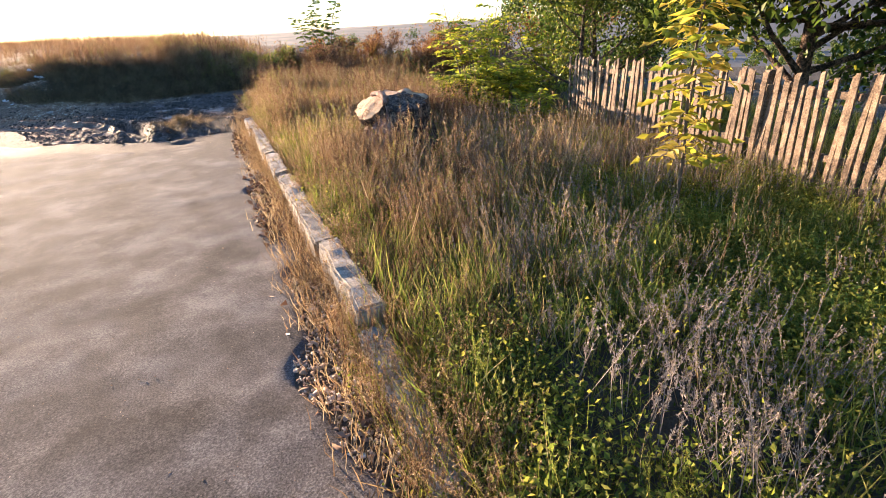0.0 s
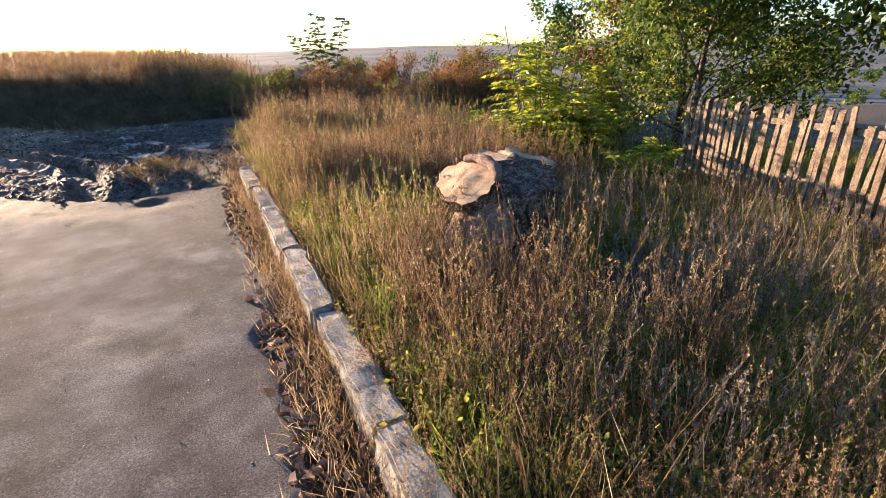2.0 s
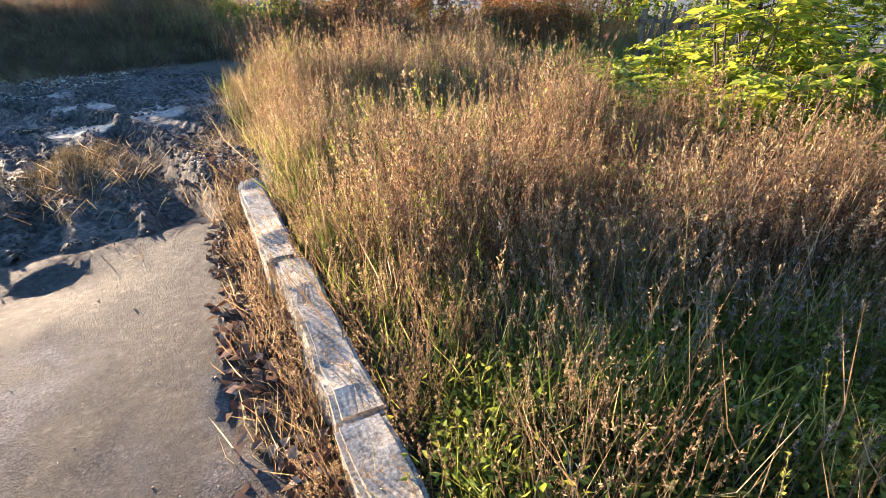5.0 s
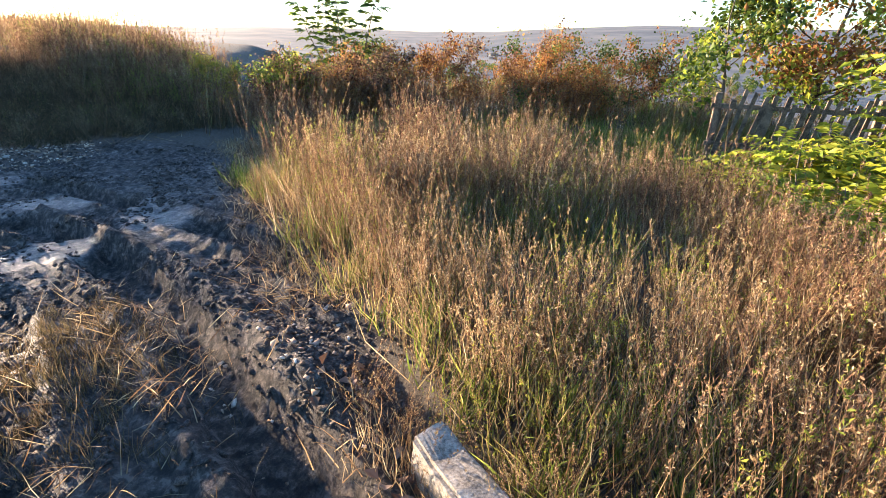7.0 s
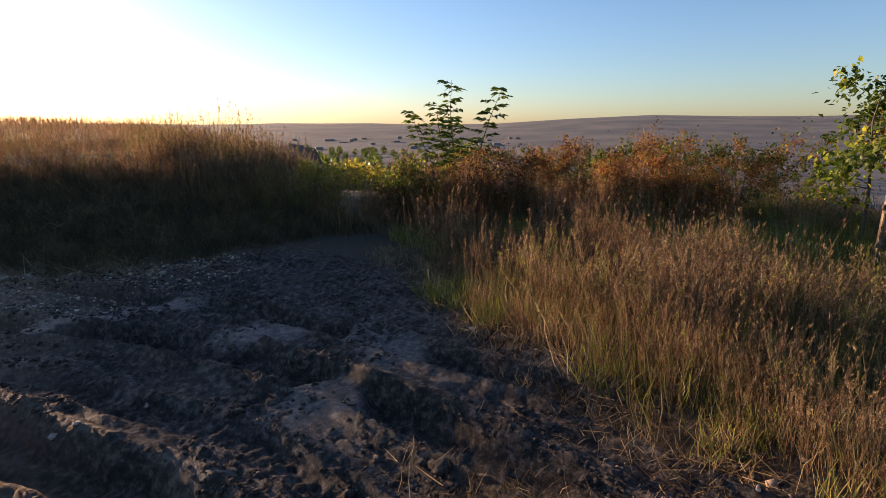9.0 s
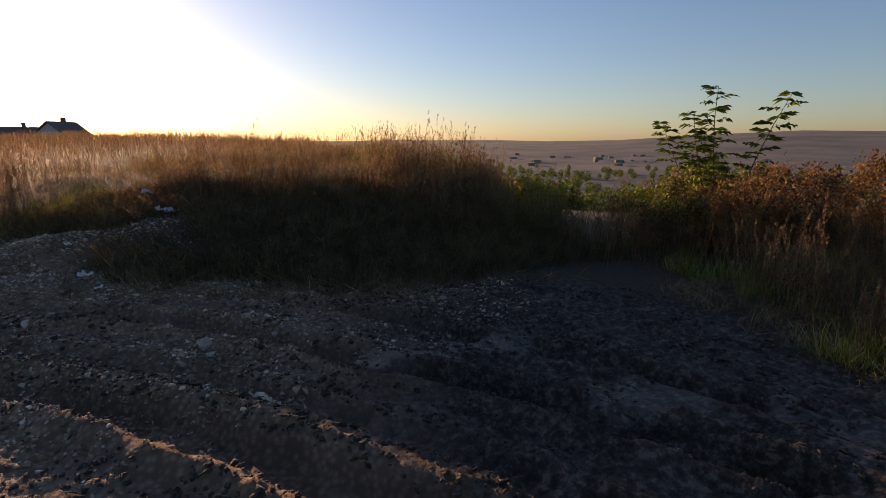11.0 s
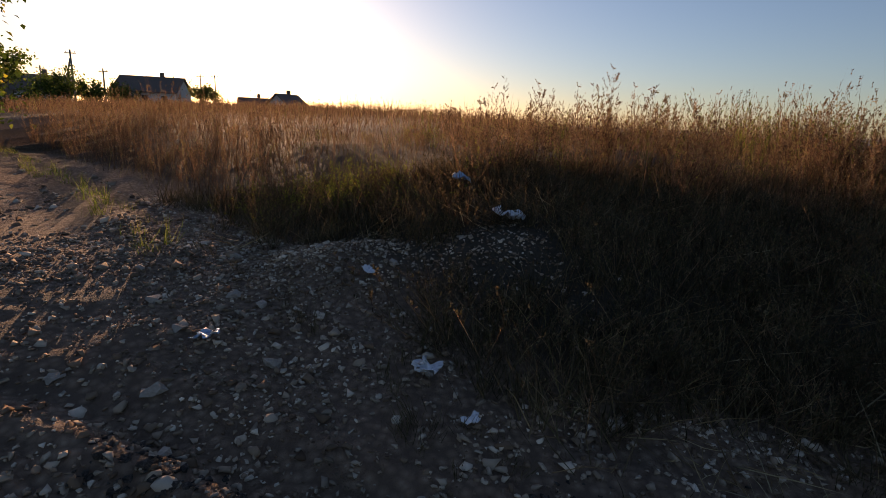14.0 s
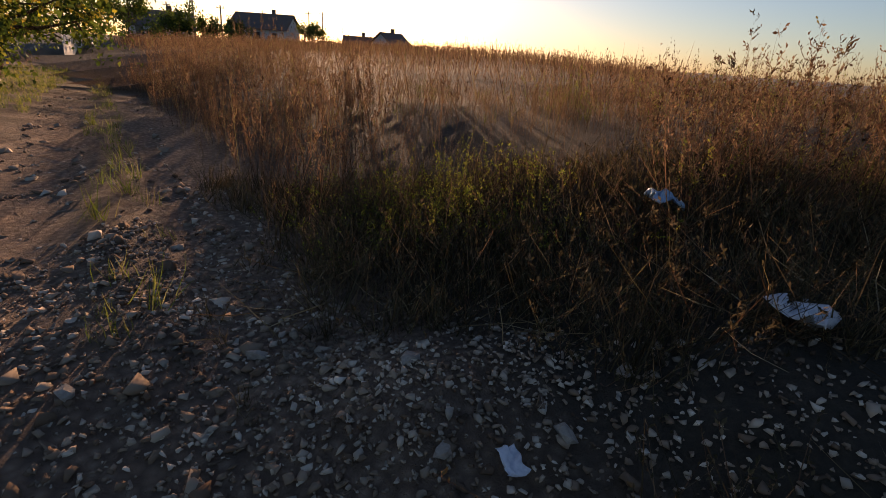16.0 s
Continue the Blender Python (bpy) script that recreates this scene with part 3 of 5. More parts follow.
stony = stony * sstep(60, 40, np.hypot(X, Y)) * sstep(-2.6, -2.0, track_side(X, Y) + 3.2 * sstep(20.8, 18, Y)) * (1 - 0.55 * np.exp(-((track_side(X, Y) + 0.85) / 0.3) ** 2) * sstep(19, 20.5, Y))
# Weight of the painted haze, growing with distance.
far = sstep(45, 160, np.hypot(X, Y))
attr = me.color_attributes.new("zone", "FLOAT_COLOR", "POINT")
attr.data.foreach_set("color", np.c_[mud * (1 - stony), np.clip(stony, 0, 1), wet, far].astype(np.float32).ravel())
tagged(new("ground", me), "bare earth with churned mud, stony track and haze-tinted distant hills", "ground", "", "structure")

rx, ry = np.concatenate([np.linspace(0, 0.8, 60), np.linspace(0.8, 1, 60)[1:]]), np.linspace(0, 1, 300)
RU, RV = [a.ravel() for a in np.meshgrid(rx, ry, indexing="ij")]
Y = -14 + RV * 23.9
X = -16 + RU * (16.3 + 0.08 * np.sin(Y * 2.1) + 0.05 * np.sin(Y * 5.3) + 0.03 * np.sin(Y * 11.0))
Y = -14 + RV * (road_edge(X) + 14 + 0.06 * np.sin(X * 9) + 0.04 * np.sin(X * 23))
Z = 0.018 * (fbm(X * 2.5, Y * 2.5, 3, 1) - 0.47) + 0.02 - 0.05 * sstep(0.12, 0.0, (1 - RU) * 16.3) - 0.05 * sstep(0.2, 0.0, road_edge(X) - Y) + 0.004 * fbm(X * 9, Y * 9, 2, 7) + sstep(1.6, 0.2, road_edge(X) - Y) * 0.035 * (fbm(X * 6, Y * 6, 4, 22) - 0.5) - 0.06 * np.exp(-((X + 0.6) / 0.3) ** 2 - ((Y - 9.25) / 0.26) ** 2)
F = grid_faces(len(rx), len(ry))
me = mesh_np("road", np.c_[X, Y, Z], F, [M_ASPHALT], None, True)
attr = me.attributes.new("dirt", "FLOAT", "POINT")
dirt = 0.75 * sstep(2.4, 0.2, road_edge(X) - Y) + 0.45 * np.exp(-((X + 0.35) / 0.5) ** 2 - ((Y - 7.6) / 0.9) ** 2) + 0.3 * sstep(0.7, 0.1, 0.3 - X) * sstep(1, 5, Y)
attr.data.foreach_set("value", dirt.astype(np.float32))
tagged(new("road", me), "worn grey asphalt road with a crumbling edge", "road", "", "structure")

joints = [1.2, 2.25, 3.3, 4.36, 5.4, 6.45, 7.5, 8.6, 9.8]
for k in range(len(joints) - 1):
    y0, y1 = joints[k], joints[k + 1]
    ob = new("kerb_stone", box("kerb_stone", (0.15, y1 - y0 - 0.014, 0.42), M_KERB, 0.016, 0.02, 7, k))
    ob.matrix_world = pose(0.5 - 0.014 * max(0, y0 - 4.5) + 0.012 * math.sin(k * 2.3), (y0 + y1) / 2, -0.225 - (0.1 if k == 0 else 0) + 0.012 * math.sin(k * 1.7), (3.5 if k == 0 else 0) + 0.5 * math.sin(k * 3.1), 2.0 * math.sin(k * 1.3), 0.5 * math.sin(k))
    tagged(ob, "worn pale concrete kerb stone beside dry weeds", "kerb", "kerb stones along the verge")

# ---- picket fence ----
def picket(g, h, w):
    bm = bmesh.new()
    bmesh.ops.create_cube(bm, size=1)
    for v in bm.verts:
        v.co = Vector((v.co.x * 0.018, v.co.y * w, (v.co.z + 0.5) * h))
    top = [v for v in bm.verts if v.co.z > h * 0.9]
    for v in top:
        v.co.z += g.uniform(-0.03, 0.03)
    bmesh.ops.bevel(bm, geom=bm.edges[:], offset=0.003, segments=1, affect="EDGES")
    return from_bm("picket", bm, [M_FENCE])


def fence(name, a, b, tall, gap, label, lean, seed, skip=()):
    g = np.random.default_rng(seed)
    thing = tagged(new(name), label, "fence")
    a, b = np.array(a, float), np.array(b, float)
    L = np.linalg.norm(b - a)
    ang = math.degrees(math.atan2(b[1] - a[1], b[0] - a[0])) - 90
    n = int(L / gap)
    shapes = [picket(g, tall * s, w) for s, w in ((1.0, 0.058), (0.93, 0.064), (1.04, 0.05), (0.9, 0.07), (1.0, 0.046))]
    for k in range(n):
        if k in skip:
            continue
        p = a + (b - a) * (k + g.uniform(-0.15, 0.15)) / n
        z = float(height(p[:1], p[1:2])[0]) - 0.05 + g.uniform(-0.02, 0.02)
        ob = part("picket", shapes[int(g.integers(0, 5))], thing)
        ob.matrix_world = pose(p[0], p[1], z, g.normal() * 1.6 + lean, g.normal() * 1.2, ang + g.normal() * 3)
    for zz in (0.3, 0.8):
        ob = part("rail", box("rail", (0.035, L, 0.06), M_FENCE, 0.004, 0.006, 3, seed), thing)
        m = (a + b) / 2
        dz = float(height(b[:1], b[1:2])[0] - height(a[:1], a[1:2])[0])
        nx = np.array([(b - a)[1], -(b - a)[0]]) / L * 0.03
        zc = float(height(m[:1], m[1:2])[0])
        ob.matrix_world = pose(m[0] + nx[0], m[1] + nx[1], zc + zz * tall - 0.03, math.degrees(math.atan2(dz, L)), 0, ang)
    for f in np.linspace(0.04, 0.96, max(2, int(L / 2.2))):
        p = a + (b - a) * f
        nx = np.array([(b - a)[1], -(b - a)[0]]) / L * 0.09
        ob = part("post", box("post", (0.08, 0.08, tall * 0.95 + 0.3), M_FENCE, 0.008, 0.008, 2, seed), thing)
        ob.matrix_world = pose(p[0] + nx[0], p[1] + nx[1], float(height(p[:1], p[1:2])[0]) - 0.3, 0, 0, ang)
    return thing


fence("picket_fence", (4.25, -0.4), (5.5, 7.5), 1.06, 0.092, "weathered brown wooden picket fence under overhanging branches", 2.0, 3)
fence("picket_fence", (7.75, 11.1), (6.4, 12.6), 1.0, 0.105, "leaning broken picket fence overgrown with creepers", 9.0, 5)

# ---- stump ----
M_ROOT = surface("torn_root_wood", [(0.36, (0.1, 0.05, 0.034)), (0.5, (0.27, 0.15, 0.105)), (0.64, (0.46, 0.32, 0.25))], 26.0, 90.0, 0.9, 1.0, 0.04)
def ringed(n, rows):
    return np.array([(i * n + j, i * n + (j + 1) % n, (i + 1) * n + (j + 1) % n, (i + 1) * n + j) for i in range(rows - 1) for j in range(n)])


def stump():
    thing = tagged(new("tree_stump"), "massive sawn tree stump with pale cut faces in weeds", "tree stump")
    n, rings = 96, 26
    a = np.arange(n) * 2 * np.pi / n
    A, H = np.meshgrid(a, np.linspace(0, 1, rings))
    # furrowed trunk with a root flare, its top sloping down towards the road end
    crest = 0.67 + 0.07 * np.sin(A) + 0.02 * np.sin(7 * A + 1)
    ZZ = -0.12 + H * (crest + 0.12)
    flare = 0.26 * np.exp(-(ZZ + 0.1) / 0.2) * (0.8 + 0.4 * np.sin(4 * A + 1.0))
    groove = 0.06 * np.abs(np.sin(6.5 * A + 1.6 * ZZ + 2.0 * fbm(A * 2, ZZ * 3, 2, 5))) + 0.1 * (np.abs(fbm(A * 8, ZZ * 4, 4, 2) - 0.47)) + 0.06 * (fbm(A * 24, ZZ * 10, 3, 8) - 0.5)
    r = 0.29 + flare + groove + 0.05 * np.sin(2 * A + 0.4) + 0.03 * np.sin(3 * A + 0.6)
    V = np.stack([r * np.cos(A) * 0.86, r * np.sin(A) * 1.16, ZZ], 2).reshape(-1, 3)
    part("trunk", mesh_np("stump_trunk", V, ringed(n, rings), [M_BARK], None, True), thing, "dark furrowed bark")
    # shaggy bark ridges
    g = np.random.default_rng(12)
    for k in range(34):
        j, q = int(g.integers(0, n)), np.linspace(0, 1, 8)
        lo = int(g.integers(3, 8))
        rows = np.linspace(lo, int(g.integers(16, 26)), 8).astype(int)
        line = np.array([V[i * n + (j + int(1.5 * math.sin(i * 0.7 + k))) % n] for i in rows])
        W, F = tube(line, g.uniform(0.012, 0.026) * (0.35 + np.sin(q * 3.0)), 6)
        W = W + 0.035 * (np.stack([fbm(W[:, 0] * 23, W[:, 2] * 23, 2, k), fbm(W[:, 1] * 23, W[:, 2] * 23, 2, k + 1), fbm(W[:, 0] * 23, W[:, 1] * 23, 2, k + 2)], 1) - 0.4)
        part("bark_ridge", mesh_np("stump_ridge", W, F, [M_ROOT if k % 6 == 0 else M_BARK]), thing)
    # weathered top, sawn pale only along its back
    rr = np.linspace(1, 0.01, 16)
    edge = V[-n:]
    c = edge.mean(0)
    W = np.concatenate([c + (edge - c) * q for q in rr])
    W[:, 2] += 0.05 * (1 - np.repeat(rr, n)) + 0.07 * (fbm(W[:, 0] * 5, W[:, 1] * 9, 4, 9) - 0.47) * (1 - np.repeat(rr, n) ** 6)
    F = ringed(n, 16)
    mid = W[F].mean(1)
    pale = (mid[:, 1] > 0.1 - 0.3 * mid[:, 0] + 0.08 * np.sin(mid[:, 0] * 17)) & (mid[:, 0] < 0.3)
    part("sawn_top", mesh_np("stump_top", W, F, [M_BARK, M_CUT], pale.astype(int), True), thing, "weathered top, pale sawn wood along one side")
    # a second stem cut off at a slant
    d = unit(np.array([-0.64, -0.14, 0.74]))
    s = unit(np.cross(d, (0, 0, 1.0)))
    t = np.cross(s, d)
    LL = np.linspace(-0.42, 0.0, 7)
    R0 = np.array([0.2, 0.23, 0.24, 0.235, 0.235, 0.245, 0.25])
    wav = 1 + 0.06 * np.sin(3 * a + 1) + 0.035 * np.sin(8 * a) + 0.03 * np.sin(13 * a + 2)
    V = np.concatenate([np.array([-0.38, 0.03, 0.62]) + d * q + (w * (wav + 0.05 * (fbm(a * 9, a * 0 + q * 9, 3, 4) - 0.5)))[:, None] * (np.cos(a)[:, None] * s * 1.14 + np.sin(a)[:, None] * t * 0.74) for q, w in zip(LL, R0)])
    limb = part("limb", mesh_np("stump_limb", V, ringed(n, 7), [M_BARK], None, True), thing, "thick side stem with bark")
    edge = V[-n:]
    c = edge.mean(0) + d * 0.012
    W = np.concatenate([c + (edge - c) * q * 0.95 + d * (0.006 + 0.012 * (1 - q)) for q in rr])
    W += d * (0.014 * (fbm(W[:, 1] * 11, W[:, 2] * 11, 3, 6) - 0.5))[:, None]
    part("limb_cut", mesh_np("stump_cut", W, ringed(n, 16), [M_CUT], None, True), limb, "orange-brown sawn face")
    # bark lip rolled over the top of the cut
    q = np.linspace(0, 1, 12)
    arc = np.radians(60 + 100 * q)
    line = np.array([-0.38, 0.03, 0.62]) + d * 0.01 + 0.25 * (np.cos(arc)[:, None] * s * 1.14 + np.sin(arc)[:, None] * t * 0.74)
    V, F = tube(line, 0.022 + 0.02 * np.sin(q * 3.1) + 0.006 * np.sin(q * 19), 8)
    part("bark_lip", mesh_np("stump_lip", V, F, [M_ROOT], None, True), limb, "rolled reddish bark edge")
    # torn root wood under the cut
    for k, (ang, L, r0, z0) in enumerate(((3.05, 0.62, 0.16, 0.46), (3.4, 0.6, 0.17, 0.44), (3.8, 0.55, 0.16, 0.42), (4.25, 0.5, 0.15, 0.4), (4.8, 0.45, 0.14, 0.36), (0.3, 0.45, 0.12, 0.3), (1.6, 0.45, 0.12, 0.3))):
        q = np.linspace(0, 1, 10)
        line = np.c_[np.cos(ang + 0.15 * np.sin(q * 4)) * (0.2 + L * q), np.sin(ang + 0.15 * np.sin(q * 4 + k)) * (0.2 + L * q), z0 * (1 - q) ** 1.3 + 0.02 * np.sin(q * 9 + k)]
        V, F = tube(line, r0 * (1.05 - 0.8 * q), 16)
        V = V + 0.09 * (np.stack([fbm(V[:, 0] * 13, V[:, 2] * 13, 3, 3), fbm(V[:, 1] * 13, V[:, 2] * 13, 3, 4), fbm(V[:, 0] * 13, V[:, 1] * 13, 3, 5)], 1) - 0.47)
        part("root", mesh_np("stump_root", V, F, [M_ROOT if k < 3 else M_BARK], None, True), thing, "splintered reddish root wood" if k < 3 else "")
    thing.matrix_world = pose(1.97, 5.8, 0.06)


stump()

# ---- trees and shrubs behind the fence ----
g = np.random.default_rng(21)
leafy_tree("garden_tree", g, (6.6, 4.3), 3.9, 2.4, 34, 0.09, 26000, 0.105, [M_DARKLEAF, M_LIMELEAF], "broad dark green fruit tree overhanging the picket fence", "tree", 4, 0.12, 0.2, 0.28, fenced=True)
leafy_tree("garden_tree", g, (6.5, 1.4), 3.9, 2.3, 32, 0.09, 22000, 0.105, [M_DARKLEAF, M_LIMELEAF], "dark green garden tree with dense leaves behind the fence", "tree", 4, 0.12, 0.2, 0.25, fenced=True)
leafy_tree("plum_shrub", g, (5.9, 7.6), 2.7, 1.35, 24, 0.05, 15000, 0.07, [M_DARKLEAF, M_HERB], "dense grey-green small-leaved shrub beside the fence", "shrub", 4, 0.08, 0.14, 0.3, fenced=True)
leafy_tree("plum_shrub", g, (7.4, 9.2), 3.1, 1.6, 24, 0.06, 15000, 0.075, [M_DARKLEAF, M_HERB], "tall dark green shrub behind yellow-green saplings", "shrub", 4, 0.08, 0.15, 0.3)
leafy_tree("creeper_tree", g, (9.0, 12.5), 2.7, 1.35, 18, 0.05, 6500, 0.09, [M_RUSTLEAF, M_LIMELEAF], "small tree with rust-red creeper leaves by the broken fence", "tree", 3, 0.1, 0.15, 0.45)
leafy_tree("young_tree", g, (7.6, 13.2), 2.4, 0.8, 14, 0.03, 1700, 0.1, [M_DARKLEAF, M_LIMELEAF], "slender young tree with loose green leaves", "tree", 3, 0.15, 0.1, 0.3)


def sumac(g, at, tall, stems, label, spread=0.5, leaf=0.13, length=0.55, mat=None):
    """A bush of feathery yellow-green fronds."""
    thing = tagged(new("feather_leaf_bush"), label, "bush")
    z0 = float(height(np.array([at[0]]), np.array([at[1]]))[0]) - 0.03
    wood, fr = [], []
    for k in range(stems):
        a = g.uniform(0, 6.28)
        e = np.array([np.cos(a) * spread * g.uniform(0.2, 1), np.sin(a) * spread * g.uniform(0.2, 1), tall * g.uniform(0.55, 1)])
        b = np.r_[e[:2] * 0.25, 0]
        wood.append((*tube([b, (b + e) / 2 + np.r_[g.normal(size=2) * 0.05, 0], e], [0.013, 0.01, 0.005], 5), 0))
        for f in range(9):
            s = g.uniform(0.35, 1.0)
            p = b * (1 - s) + e * s
            aa = f * 2.4 + g.uniform(-0.5, 0.5)
            fr.append(frond(g, p, (np.cos(aa), np.sin(aa), g.uniform(0.2, 0.9)), length * g.uniform(0.6, 1.1), leaf, 8))
    V, F, mi = join(wood)
    part("stem", mesh_np("bush_stems", V, F, [M_TWIG], None, True), thing)
    V, F, mi = join(fr)
    part("leaves", mesh_np("bush_leaves", V, F, [M_TWIG, mat or M_LIMELEAF], mi), thing)
    thing.location = (at[0], at[1], z0)
    return thing


sumac(g, (4.85, 9.6), 2.1, 12, "yellow-green feathery bush lit from behind", 0.9)
sumac(g, (4.2, 8.7), 0.8, 9, "low bright yellow-green feathery bush in the grass", 0.6, 0.11, 0.45)
sumac(g, (5.7, 10.3), 0.75, 9, "yellow-green feathery bush against the broken fence", 0.8)
sumac(g, (6.9, 10.2), 1.3, 11, "yellow-green feathery bush beside the broken fence", 0.8)
sumac(g, (4.6, 7.2), 0.6, 6, "low yellow-green feathery seedlings by the fence foot", 0.4, 0.1, 0.35)
sumac(g, (5.3, 9.1), 0.9, 10, "bright yellow-green feathery undergrowth", 0.7, 0.12, 0.5)
for x, y, h, n in ((4.9, 10.6, 0.7, 12), (4.35, 10.0, 0.55, 10), (5.6, 10.9, 0.8, 11), (4.0, 9.3, 0.5, 8), (6.3, 11.2, 0.5, 11)):
    sumac(g, (x, y), h, n, "sunlit yellow-green feathery undergrowth below the broken fence", 0.65, 0.12, 0.48)
sumac(g, (5.0, 11.3), 0.45, 7, "low yellow-green feathery bush at the fence foot", 0.6, 0.11, 0.45)


def walnut(g):
    thing = tagged(new("walnut_sapling"), "young walnut sapling with large yellowing leaves", "sapling")
    z0 = float(height(np.array([3.3]), np.array([2.95]))[0]) - 0.02
    line = [(0, 0, 0), (0.01, 0, 0.5), (-0.01, 0.02, 1.0), (0.02, 0, 1.55), (0.02, 0.02, 1.95)]
    part("trunk", mesh_np("sapling_trunk", *tube(line, [0.016, 0.014, 0.012, 0.008, 0.004], 6), [M_TWIG], None, True), thing)
    fr = []
    for k in range(46):
        z = 0.4 + 1.5 * k / 45
        a = k * 2.4
        fr.append(frond(g, np.array([0, 0, z]), (np.cos(a), np.sin(a), 0.4), 0.33 * g.uniform(0.6, 1.15), 0.15, 4))
    V, F, mi = join(fr)
    lf = mesh_np("sapling_leaves", V, F, [M_TWIG, M_YELLOWLEAF, M_LIMELEAF], np.where((mi == 1) & (np.arange(len(mi)) // 40 % 4 == 0), 2, mi))
    part("leaves", lf, thing)
    thing.location = (3.3, 2.95, z0)


walnut(g)


def ailanthus(g):
    thing = tagged(new("ailanthus_shoots"), "three tall leafy shoots rising from a rusty bush", "young tree")
    z0 = float(height(np.array([3.5]), np.array([18.3]))[0]) - 0.05
    wood, fr = [], []
    for dx, dy, h in ((0.0, 0.1, 2.6), (0.55, -0.75, 2.45), (-0.6, 0.6, 2.05), (-0.15, 0.4, 2.2), (0.35, 0.6, 1.9)):
        ts = np.linspace(0, 1, 6)
        line = np.c_[dx * ts + 0.05 * np.sin(ts * 6), dy * ts, h * ts]
        wood.append((*tube(line, 0.018 * (1.15 - ts), 5), 0))
        for k in range(26):
            s = 0.3 + 0.7 * k / 26
            p = np.array([np.interp(s, ts, line[:, j]) for j in range(3)])
            a = k * 2.4 + g.uniform(-0.3, 0.3)
            fr.append(frond(g, p, (np.cos(a), np.sin(a), 0.55), 0.36 * g.uniform(0.7, 1.1) * (1.25 - 0.6 * s), 0.16, 5))
    V, F, mi = join(wood)
    part("stem", mesh_np("shoot_stems", V, F, [M_TWIG], None, True), thing)
    V, F, mi = join(fr)
    part("leaves", mesh_np("shoot_leaves", V, F, [M_TWIG, M_DARKLEAF], mi), thing)
    thing.location = (3.5, 18.3, z0)


ailanthus(g)
for x, y, h, s, a, b, q, lab in ((3.6, 17.3, 1.5, 1.0, M_RUSTLEAF, M_WEED, 0.5, "rust-orange dry bush at the field edge"), (2.4, 18.0, 1.15, 0.8, M_WEED, M_HERB, 0.3, "dry brown bush beside the footpath"),
                                  (5.2, 17.4, 1.4, 1.0, M_WEED, M_RUSTLEAF, 0.4, "dark brown tangled bush"), (6.6, 16.0, 1.4, 1.1, M_DARKLEAF, M_RUSTLEAF, 0.5, "dark green and orange tangled bush"),
                                  (8.2, 15.4, 1.5, 1.2, M_DARKLEAF, M_RUSTLEAF, 0.45, "dark tangled bush with orange tops"), (7.6, 17.2, 1.5, 1.2, M_WEED, M_RUSTLEAF, 0.5, "brown and orange autumn bush"),
                                  (1.5, 20.5, 1.0, 0.6, M_HERB, M_YELLOWLEAF, 0.5, "yellow-green bush at the end of the footpath"), (4.6, 19.6, 1.3, 0.9, M_DARKLEAF, M_HERB, 0.4, "low green bush above the valley")):
    leafy_tree("field_bush", g, (x, y), h * 0.8, s * 0.85, 22, 0.02, 6500, 0.05, [a, b], lab, "bush", 5, 0.05, 0.07, q)

# ---- weeds and grass ----
g = np.random.default_rng(5)
GRASS = [grass_tuft(g, 15, t, 0.06, 0.75) for t in (0.12, 0.17, 0.22, 0.28)]
STRAW = [grass_tuft(g, 10, t, 0.06, 0.5, 0.0025) for t in (0.25, 0.35, 0.45)]
WEEDS = [seed_weed(g, 6, t, 0.08, 11, 38, 0.13, 0.0017, 0.0135) for t in (0.42, 0.5, 0.6, 0.7)]
MUGWORT = [seed_weed(g, 5, t, 0.07, 9, 44, 0.22, 0.0022, 0.014, 0.45) for t in (0.4, 0.5, 0.6)]
TALL = [seed_weed(g, 6, t, 0.13, 11, 38, 0.13, 0.0028, 0.024) for t in (0.85, 1.0, 1.15, 1.35)]
HERBS = [herb(g, 26, t, 0.026, 0.085) for t in (0.1, 0.15, 0.22)]


def verge(x, y):
    return (x > 0.62 + 0.05 * np.sin(y * 7)) & (np.hypot((x - 1.95) / 0.42, (y - 5.82) / 0.44) > 1)


def density(x, y, seed, lo, hi):
    return sstep(lo, hi, fbm(x * 0.8, y * 0.8, 3, seed)) > rng.uniform(size=len(x))


p = sow(g, 0.62, 8.5, -2.5, 14.5, 15500, lambda x, y: verge(x, y) & density(x, y, 50, 0.3, 0.62))
scatter("meadow_grass", GRASS, p, 1.0, [M_GRASS], "rough green meadow grass on the verge", "grass", g)
p = sow(g, 0.62, 5.5, 2.5, 14, 3300, lambda x, y: verge(x, y) & density(x, y, 60, 0.3, 0.6))
scatter("dry_grass", STRAW, p, 1.0, [M_STRAW], "dry straw-coloured grass among the weeds", "grass", g)
def thick_growth(x, y):
    """Where the dry weeds stand dense: a broad belt along the kerb."""
    belt = np.where(y < 3.2, 1.1 + 0.25 * np.sin(y * 2.3), np.where(y < 6.8, 2.3 + 0.35 * np.sin(y * 2.1), 3.3 + 0.14 * (y - 6.8)))
    clearing = np.exp(-((x - 1.65) / 0.5) ** 4 - ((y - 6.9) / 0.7) ** 4)
    return sstep(0.5, -0.2, x - belt + 0.8 * (fbm(x * 1.1, y * 1.1, 3, 70) - 0.47)) * (1 - 0.9 * clearing)


def tallness(x, y, g):
    return (0.72 + 0.45 * sstep(0.3, 0.65, fbm(x * 1.3, y * 1.3, 3, 75))) * g.uniform(0.75, 1.2, len(x)) * (0.6 + 0.4 * sstep(0.62, 1.1, x)) * (0.75 + 0.3 * sstep(2, 6, y))


